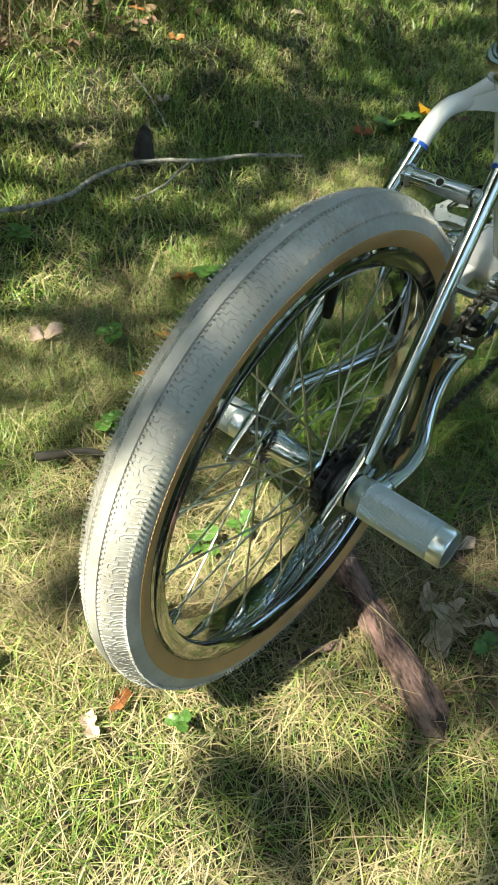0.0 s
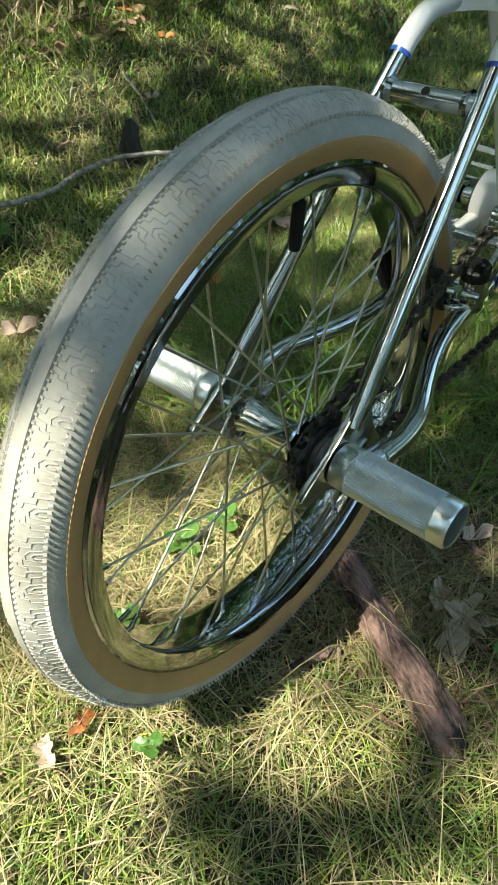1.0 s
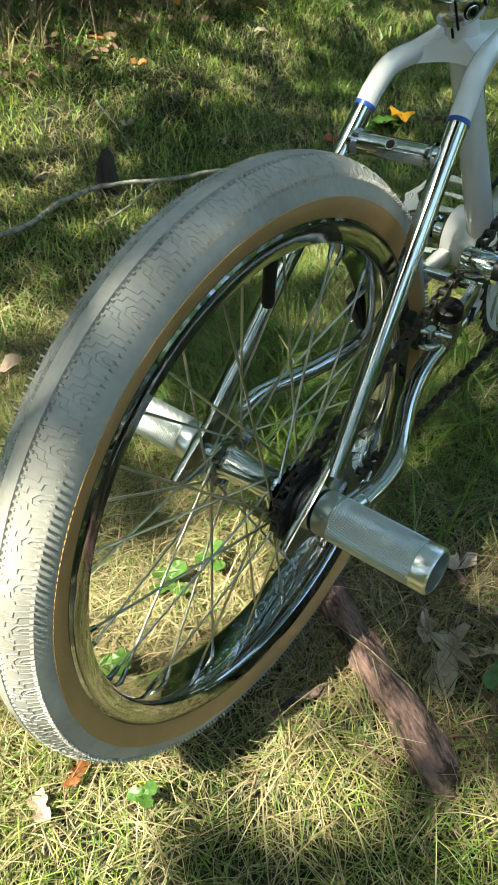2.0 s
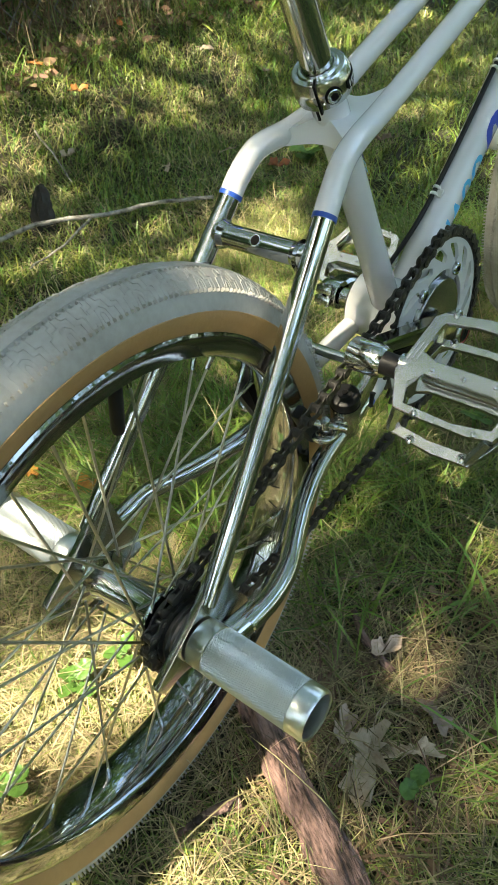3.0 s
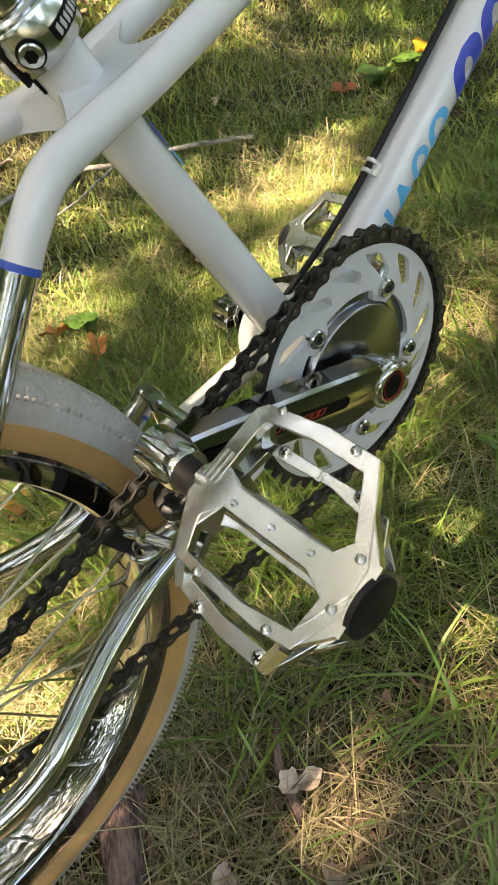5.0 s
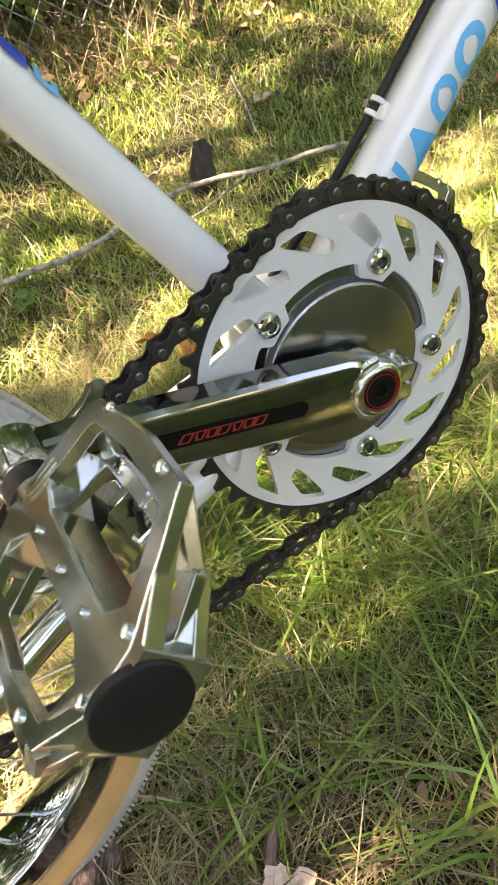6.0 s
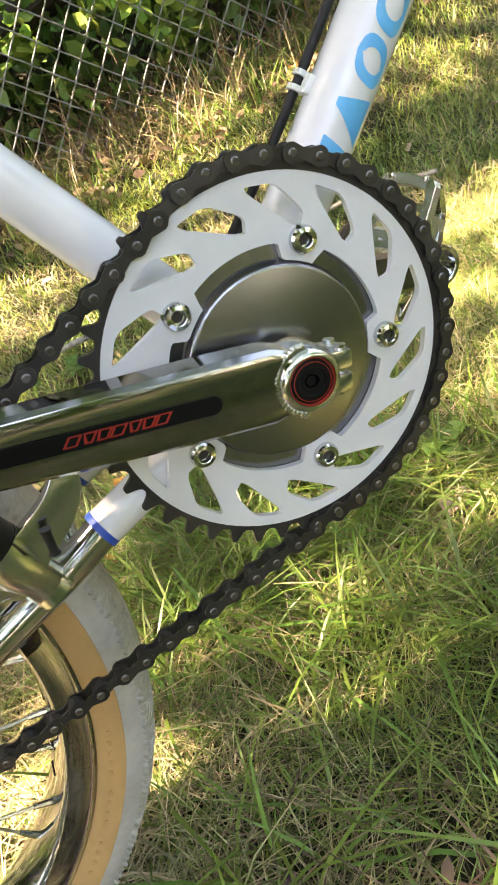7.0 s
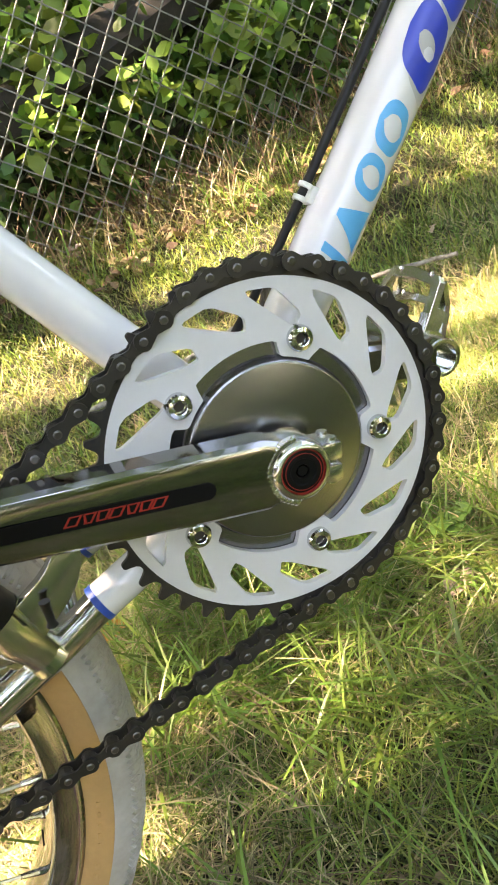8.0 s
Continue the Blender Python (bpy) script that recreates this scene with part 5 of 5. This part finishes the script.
for i in range(18):
    x, y = random.uniform(0.1, 2.6), random.uniform(0.5, 2.0)
    m = random.choice((DRY_LEAF, DRY_LEAF, DRY_LEAF, ORANGE_LEAF))
    fallen(x, y, random.uniform(0.5, 0.85), random.uniform(0, 360), random.choice(("torn", "curled", "oval")), m,
           "small orange leaf fallen on the lawn" if m is ORANGE_LEAF else "curled dry brown leaf lying on the grass")


def stick(pts, r0, r1, label, name="twig", material=TWIG):
    line = curve_pts([(x, y, gz(x, y) + h) for x, y, h in pts], 6)
    n = len(line)
    line = [p + Vector((noise.noise(p * 30), noise.noise(p * 30 + Vector((5, 0, 0))), noise.noise(p * 30 + Vector((9, 0, 0))))) * 0.0035 for p in line]
    ob = new(name, finish(name, tube(line, [r0 + (r1 - r0) * i / (n - 1) for i in range(n)], 8), material, 60))
    return tagged(ob, label, "twig", "fallen twigs")


stick([(0.20, 1.16, 0.03), (0.45, 1.07, 0.045), (0.58, 1.10, 0.05), (0.70, 1.08, 0.05), (0.82, 1.00, 0.05), (0.94, 0.93, 0.05), (1.04, 0.85, 0.04)], 0.0064, 0.0046, "grey lichened fallen branch on the lawn")
stick([(0.79, 1.005, 0.05), (0.67, 0.96, 0.04), (0.57, 0.95, 0.03)], 0.003, 0.0018, "thin grey side branch on the lawn")
stick([(-0.07, 0.41, 0.03), (-0.02, 0.37, 0.035), (0.02, 0.33, 0.02)], 0.007, 0.004, "short dark stick in the grass", material=DARK_WOOD)
stick([(1.03, 1.48, 0.05), (1.00, 1.38, 0.05), (0.96, 1.27, 0.03)], 0.003, 0.002, "thin dark twig on the lawn")
stick([(-0.010, -0.078, 0.02), (-0.036, -0.064, 0.024), (-0.062, -0.049, 0.02)], 0.006, 0.003, "short broken piece of stick under the wheel", material=BARK)
stick([(0.23, -0.05, 0.02), (0.20, -0.085, 0.025), (0.185, -0.125, 0.02)], 0.004, 0.005, "pale broken stick in the grass", material=BARK)
slab("wood_chunk", [(0.735, 1.115, 0.0), (0.752, 1.128, 0.05), (0.785, 1.15, 0.105)], [0.060, 0.058, 0.045, 0.020], 0.05, DARK_WOOD, "dark rotten lump of wood beside a fallen branch", "wood", 8)


def leaves_at(name, p, leaf, material, label, category, tilt=1.0, parent=None):
    n = len(p)
    a = rng.normal(0, 1, (n, 3)) * np.array([1, 1, tilt])
    a /= np.linalg.norm(a, axis=1)[:, None]
    b = rng.normal(0, 1, (n, 3))
    b -= a * (a * b).sum(1)[:, None]
    b /= np.linalg.norm(b, axis=1)[:, None]
    nn = np.cross(a, b)
    s = (leaf * rng.uniform(0.6, 1.3, n))[:, None]
    up = nn * s * 0.14
    verts = np.stack([p - a * s, p - a * s * 0.45 + b * s * 0.50 + up, p + a * s * 0.35 + b * s * 0.44 + up, p + a * s,
                      p + a * s * 0.35 - b * s * 0.44 + up, p - a * s * 0.45 - b * s * 0.50 + up], 1).reshape(-1, 3)
    o = (np.arange(n) * 6)[:, None]
    faces = np.concatenate([o + np.array([t]) for t in ([0, 1, 5], [1, 4, 5], [1, 2, 4], [2, 3, 4])])
    ob = new(name, mesh_arrays(name, verts, faces, material))
    if parent:
        ob.parent = parent
        return tagged(ob, label)
    return tagged(ob, label, category, kind="stuff")


BROAD_LEAF = leaf_mesh("broad_leaf", WEED, "oval")


def weed_plant(x, y, n, size, seed, label="broad-leaved green weed growing in the lawn"):
    random.seed(seed)
    ob = thing("weed", label, "weed", (x, y, gz(x, y)), "lawn weeds")
    size *= 0.7
    for i in range(n):
        a = 360 * i / n + random.uniform(-20, 20)
        r = size * 0.03
        part("leaf", BROAD_LEAF, WEED, ob, m=pose(r * math.cos(radians(a)), r * math.sin(radians(a)), 0.028 + random.uniform(0, 0.02), random.uniform(-20, 20), random.uniform(-25, 10), a) @ Matrix.Diagonal((size, size * 1.4, size, 1)))
        part("stalk", tube([(0, 0, 0), (r * 0.5 * math.cos(radians(a)), r * 0.5 * math.sin(radians(a)), 0.03)], 0.0008, 5), WEED, ob)


for x, y, n, size, seed in ((-0.02, 0.13, 4, 0.55, 1), (0.03, 0.11, 3, 0.5, 2), (-0.13, 0.10, 4, 0.5, 3), (-0.30, 0.17, 5, 0.45, 5),
                            (0.20, 0.58, 5, 0.6, 6), (0.45, 0.60, 5, 0.7, 7), (0.36, 0.22, 4, 0.6, 8), (0.60, -0.02, 3, 0.6, 9), (0.30, 1.0, 5, 0.7, 10), (-0.20, -0.02, 3, 0.35, 11),
                            (0.55, 0.20, 4, 0.6, 12), (0.05, 0.40, 5, 0.55, 13), (1.5, 0.82, 7, 1.2, 14), (1.42, 0.85, 6, 1.1, 15), (0.090, -0.200, 2, 0.45, 16)):
    weed_plant(x, y, n, size, seed)


# ---- fence, bank and wood behind ----
FENCE_Y = 1.95


def fence():
    ob = thing("chain_link_fence", "grey galvanised chain-link fence overgrown with brambles", "fence", (1.2, FENCE_Y, gz(1.2, FENCE_Y)))
    inv = Matrix.Translation((-1.2, -FENCE_Y, -gz(1.2, FENCE_Y)))
    pitch = 0.086
    bm = bmesh.new()
    x0, x1, z0, z1 = -1.2, 3.6, 0.21, 1.35
    i = 0
    x = x0
    while x < x1:
        pts, k, z = [], 0, z0
        while z < z1:
            right = (k + i) % 2
            pts.append(Vector((x + (pitch * 0.51 if right else -pitch * 0.01), FENCE_Y + (0.0022 if right else -0.0022) * (1 if i % 2 else -1), z)))
            z += pitch / 2
            k += 1
        tube(pts, 0.0032, 6, bm, caps=False)
        x += pitch / 2
        i += 1
    part("chain_link_mesh", bm, GALV, ob, m=inv, angle=60)
    for x in (-0.6, 1.9):
        part("post", tube([(x, FENCE_Y + 0.04, gz(x, FENCE_Y) - 0.05), (x, FENCE_Y + 0.04, 1.35)], 0.024, 16), GALV, ob, "galvanised round post", m=inv)


fence()


def behind():
    n = 5600
    p = np.stack([rng.uniform(-1.5, 4.2, n), FENCE_Y + 0.06 + np.abs(rng.normal(0, 0.35, n)), np.zeros(n)], 1)
    p[:, 2] = ground_z(p[:, 0], p[:, 1]) + np.abs(rng.normal(0, 0.42, n)) * (0.4 + 0.9 * patch_noise(p[:, 0], p[:, 0] * 0.7, 3.0, 0.3))
    leaves_at("bramble", p, 0.033, BRAMBLE, "dense green brambles growing through the fence", "bramble")
    n = 260
    c = rng.integers(0, 6, n)
    mid = np.array([(0.95, 1.99, 0.60), (1.10, 2.02, 0.44), (0.68, 2.20, 0.82), (0.80, 2.25, 0.86), (1.30, 2.00, 0.62), (0.62, 2.05, 0.60)])
    p = mid[c] + rng.normal(0, 1, (n, 3)) * np.array([0.07, 0.03, 0.05])
    leaves_at("bramble", p, 0.040, SUN_TINTED_LEAF, "sprays of bramble leaves in the fence, coloured lighter as if sunlit", "bramble", 0.6)
    n = 26000
    p = np.stack([rng.uniform(-4, 7, n), 2.6 + np.abs(rng.normal(0, 0.9, n)), rng.uniform(0.1, 3.2, n)], 1)
    leaves_at("undergrowth", p, 0.06, BRAMBLE, "dark green undergrowth behind the fence", "undergrowth")
    x, y = scatter(6500, -0.8, 3.6, 1.66, 2.3, lambda x, y: 0.3 + 0.7 * patch_noise(x, y, 5, 3.3))
    p = np.stack([x, y, ground_z(x, y) + rng.uniform(0.005, 0.03, len(x))], 1)
    leaves_at("leaf_litter", p, 0.018, LITTER, "brown leaf litter on the shaded bank", "leaf litter", 0.3)
    x, y = scatter(2200, 0.0, 3.2, 1.70, 2.15, lambda x, y: 0.2 + 0.8 * patch_noise(x, y, 7, 5.1))
    blades("dry_grass", x, y, 0.15, 0.003, 0.7, STRAW, "tall dry grass stems along the fence", "dry grass")
    x, y = scatter(1500, 0.0, 3.0, 1.78, 2.15, lambda x, y: 0.1 + 0.9 * patch_noise(x, y, 8, 2.7))
    blades("dry_grass", x, y, 0.26, 0.0035, 0.6, LITTER, "tall brown dead stems standing in the fence", "dry grass")
    x, y = scatter(1400, -0.4, 3.2, 1.65, 2.0, lambda x, y: 0.2 + 0.8 * patch_noise(x, y, 6, 7.1))
    blades("long_grass", x, y, 0.12, 0.004, 0.8, GRASS_LONG, "long green grass along the fence", "grass")


behind()


def litter():
    x, y = scatter(1100, -0.05, 0.45, -0.36, 0.02, lambda x, y: np.exp(-(((x - 0.17) / 0.19) ** 2 + ((y + 0.16) / 0.12) ** 2) ** 2))
    p = np.stack([x, y, ground_z(x, y) + rng.uniform(0.004, 0.016, len(x))], 1)
    leaves_at("leaf_litter", p, 0.0075, LITTER, "broken brown leaf bits on bare soil", "leaf litter", 0.3)


litter()
# dark rod added to stand for a band of shade behind the fence
slab("dark_gap_bar", [(-1.2, 2.25, 0.42), (0.4, 2.3, 0.62), (1.6, 2.35, 0.86)], [0.22, 0.24, 0.2], 0.2, DARK_WOOD, "dark bar put in for the shaded gap behind the fence", "log", 5)


# ---- unseen trees, inferred from the dappled shade; leaves set along the sun's line ----
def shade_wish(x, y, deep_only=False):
    """How much sun the added leaves should keep off the lawn at a place."""
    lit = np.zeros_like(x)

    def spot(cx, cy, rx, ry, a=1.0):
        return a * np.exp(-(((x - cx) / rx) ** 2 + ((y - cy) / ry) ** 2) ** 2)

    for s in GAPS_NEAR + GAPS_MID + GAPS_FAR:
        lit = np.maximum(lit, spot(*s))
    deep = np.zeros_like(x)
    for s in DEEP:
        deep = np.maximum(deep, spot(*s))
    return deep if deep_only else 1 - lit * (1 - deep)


# hand-set spots where added leaves block the sun, and spots left open for it
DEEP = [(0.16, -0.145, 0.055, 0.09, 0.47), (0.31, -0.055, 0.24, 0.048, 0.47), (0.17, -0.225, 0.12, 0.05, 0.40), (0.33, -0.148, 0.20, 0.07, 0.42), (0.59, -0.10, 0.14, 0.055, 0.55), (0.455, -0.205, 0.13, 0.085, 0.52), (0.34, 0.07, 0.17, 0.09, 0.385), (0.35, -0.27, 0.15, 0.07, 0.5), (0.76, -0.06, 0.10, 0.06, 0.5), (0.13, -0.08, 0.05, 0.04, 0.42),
        # the wide spots at negative y darken the lawn that the chrome mirrors
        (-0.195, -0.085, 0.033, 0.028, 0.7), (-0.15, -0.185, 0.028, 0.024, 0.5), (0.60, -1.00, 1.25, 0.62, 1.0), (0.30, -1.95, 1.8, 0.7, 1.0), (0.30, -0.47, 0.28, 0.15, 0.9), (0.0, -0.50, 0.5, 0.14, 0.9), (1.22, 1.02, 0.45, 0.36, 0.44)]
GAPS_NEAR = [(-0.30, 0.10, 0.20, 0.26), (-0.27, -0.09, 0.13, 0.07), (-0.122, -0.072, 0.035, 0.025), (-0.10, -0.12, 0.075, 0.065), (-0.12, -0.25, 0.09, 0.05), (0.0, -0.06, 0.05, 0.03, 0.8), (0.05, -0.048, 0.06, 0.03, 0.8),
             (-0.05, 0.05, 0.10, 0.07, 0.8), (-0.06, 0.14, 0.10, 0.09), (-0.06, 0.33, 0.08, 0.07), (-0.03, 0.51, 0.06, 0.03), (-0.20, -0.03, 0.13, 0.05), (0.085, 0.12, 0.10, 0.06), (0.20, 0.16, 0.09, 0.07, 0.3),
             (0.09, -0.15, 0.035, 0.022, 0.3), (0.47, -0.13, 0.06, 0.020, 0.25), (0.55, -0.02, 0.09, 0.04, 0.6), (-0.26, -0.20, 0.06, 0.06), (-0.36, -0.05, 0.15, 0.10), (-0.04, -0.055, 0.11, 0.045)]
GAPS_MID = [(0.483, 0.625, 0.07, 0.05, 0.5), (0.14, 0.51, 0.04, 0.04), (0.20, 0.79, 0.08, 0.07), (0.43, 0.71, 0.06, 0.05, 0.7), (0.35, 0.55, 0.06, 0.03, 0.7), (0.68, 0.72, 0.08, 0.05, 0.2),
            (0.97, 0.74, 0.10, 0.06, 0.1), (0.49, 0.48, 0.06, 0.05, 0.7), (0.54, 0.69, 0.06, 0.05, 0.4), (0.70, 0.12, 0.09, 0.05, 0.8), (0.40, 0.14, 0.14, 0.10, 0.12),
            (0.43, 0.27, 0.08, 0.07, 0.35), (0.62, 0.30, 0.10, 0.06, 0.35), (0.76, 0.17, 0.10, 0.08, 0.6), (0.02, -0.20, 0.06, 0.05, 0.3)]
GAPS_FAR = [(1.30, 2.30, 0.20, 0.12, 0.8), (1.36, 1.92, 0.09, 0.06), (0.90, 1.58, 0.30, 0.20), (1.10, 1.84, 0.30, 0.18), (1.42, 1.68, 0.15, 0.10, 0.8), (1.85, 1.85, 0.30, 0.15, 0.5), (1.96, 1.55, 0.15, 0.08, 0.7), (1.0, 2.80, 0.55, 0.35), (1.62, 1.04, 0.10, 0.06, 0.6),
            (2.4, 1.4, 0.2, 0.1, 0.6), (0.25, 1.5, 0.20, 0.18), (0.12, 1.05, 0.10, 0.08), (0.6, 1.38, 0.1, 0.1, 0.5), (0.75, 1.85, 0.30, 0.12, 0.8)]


def crown_tree(base, height, label, tops):
    ob = thing("tree", label, "tree", (base[0], base[1], gz(base[0], base[1])), "trees round the lawn")
    inv = Matrix.Translation((-base[0], -base[1], -gz(base[0], base[1])))
    b = Vector((base[0], base[1], gz(base[0], base[1]) - 0.1))
    part("trunk", tube(curve_pts([b, b + Vector((0.05, 0.05, height * 0.4)), b + Vector((-0.05, 0.1, height))], 5), [0.22 - 0.012 * i for i in range(11)], 14), TRUNK, ob, m=inv)
    for tx, ty, tz in tops:
        s = b + Vector((0, 0.05, height * 0.7))
        e = Vector((tx, ty, tz))
        mid = s.lerp(e, 0.5) + Vector((0, 0, 0.4))
        part("limb", tube(curve_pts([s, mid, e], 6), [0.08 - 0.0055 * i for i in range(13)], 8), TRUNK, ob, m=inv)
    return ob, inv


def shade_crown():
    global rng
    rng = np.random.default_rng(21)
    ob, inv = crown_tree((-4.6, 3.0), 5.0, "unseen broad-leaved tree, its leaves placed to dapple the lawn", [(-3.2, 1.2, 5.0), (-2.6, 0.6, 5.2), (-4.2, 1.0, 5.0), (-1.6, 1.6, 4.9), (-3.4, 2.4, 5.2)])
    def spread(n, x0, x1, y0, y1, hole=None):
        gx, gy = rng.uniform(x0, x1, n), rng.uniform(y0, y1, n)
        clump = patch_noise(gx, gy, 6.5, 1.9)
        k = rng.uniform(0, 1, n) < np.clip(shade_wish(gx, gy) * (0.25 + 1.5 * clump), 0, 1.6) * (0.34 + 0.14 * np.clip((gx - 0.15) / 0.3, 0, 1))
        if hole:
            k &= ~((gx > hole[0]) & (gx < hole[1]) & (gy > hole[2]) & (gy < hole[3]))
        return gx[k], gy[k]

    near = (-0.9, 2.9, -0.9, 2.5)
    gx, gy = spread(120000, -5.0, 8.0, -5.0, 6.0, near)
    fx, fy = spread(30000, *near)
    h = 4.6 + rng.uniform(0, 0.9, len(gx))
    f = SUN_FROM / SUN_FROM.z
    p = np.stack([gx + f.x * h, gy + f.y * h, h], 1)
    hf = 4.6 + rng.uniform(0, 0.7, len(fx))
    fine = leaves_at("crown", np.stack([fx + f.x * hf, fy + f.y * hf, hf], 1), 0.05, CANOPY, "small green leaves placed to leave chosen sun spots open", "", 0.5, parent=ob)
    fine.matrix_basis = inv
    # extra leaves put on the sun's line to shade the chosen spots
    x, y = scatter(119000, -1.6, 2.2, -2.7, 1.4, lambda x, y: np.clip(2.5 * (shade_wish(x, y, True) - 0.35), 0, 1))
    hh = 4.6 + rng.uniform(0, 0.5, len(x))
    thick = leaves_at("crown", np.stack([x + f.x * hh, y + f.y * hh, hh], 1), 0.05, CANOPY, "thick green leaves placed to block the sun on chosen spots", "", 0.5, parent=ob)
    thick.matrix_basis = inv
    crown = leaves_at("crown", p, 0.08, CANOPY, "loose unseen crown of green leaves, gaps set for the sun", "", 0.5, parent=ob)
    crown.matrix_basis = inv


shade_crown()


def unseen_leaf_ring():
    # leaf ring added out of view to screen the sky and green the reflections
    n = 36000
    a = rng.uniform(0, 2 * math.pi, n)
    r = 7.0 + np.abs(rng.normal(0, 1.6, n))
    z = rng.uniform(0.0, 1.0, n) ** 0.8 * (4.6 + 1.6 * np.sin(a * 5) + 1.0 * np.sin(a * 11 + 1))
    keep = ~((np.sin(a) > 0.4) & (r < 6))
    p = np.stack([r * np.cos(a), r * np.sin(a), z], 1)[keep]
    p[:, 2] += ground_z(p[:, 0], p[:, 1])
    leaves_at("woods", p, 0.16, CANOPY, "unseen ring of green leaves added round the lawn for reflections", "woods")


unseen_leaf_ring()
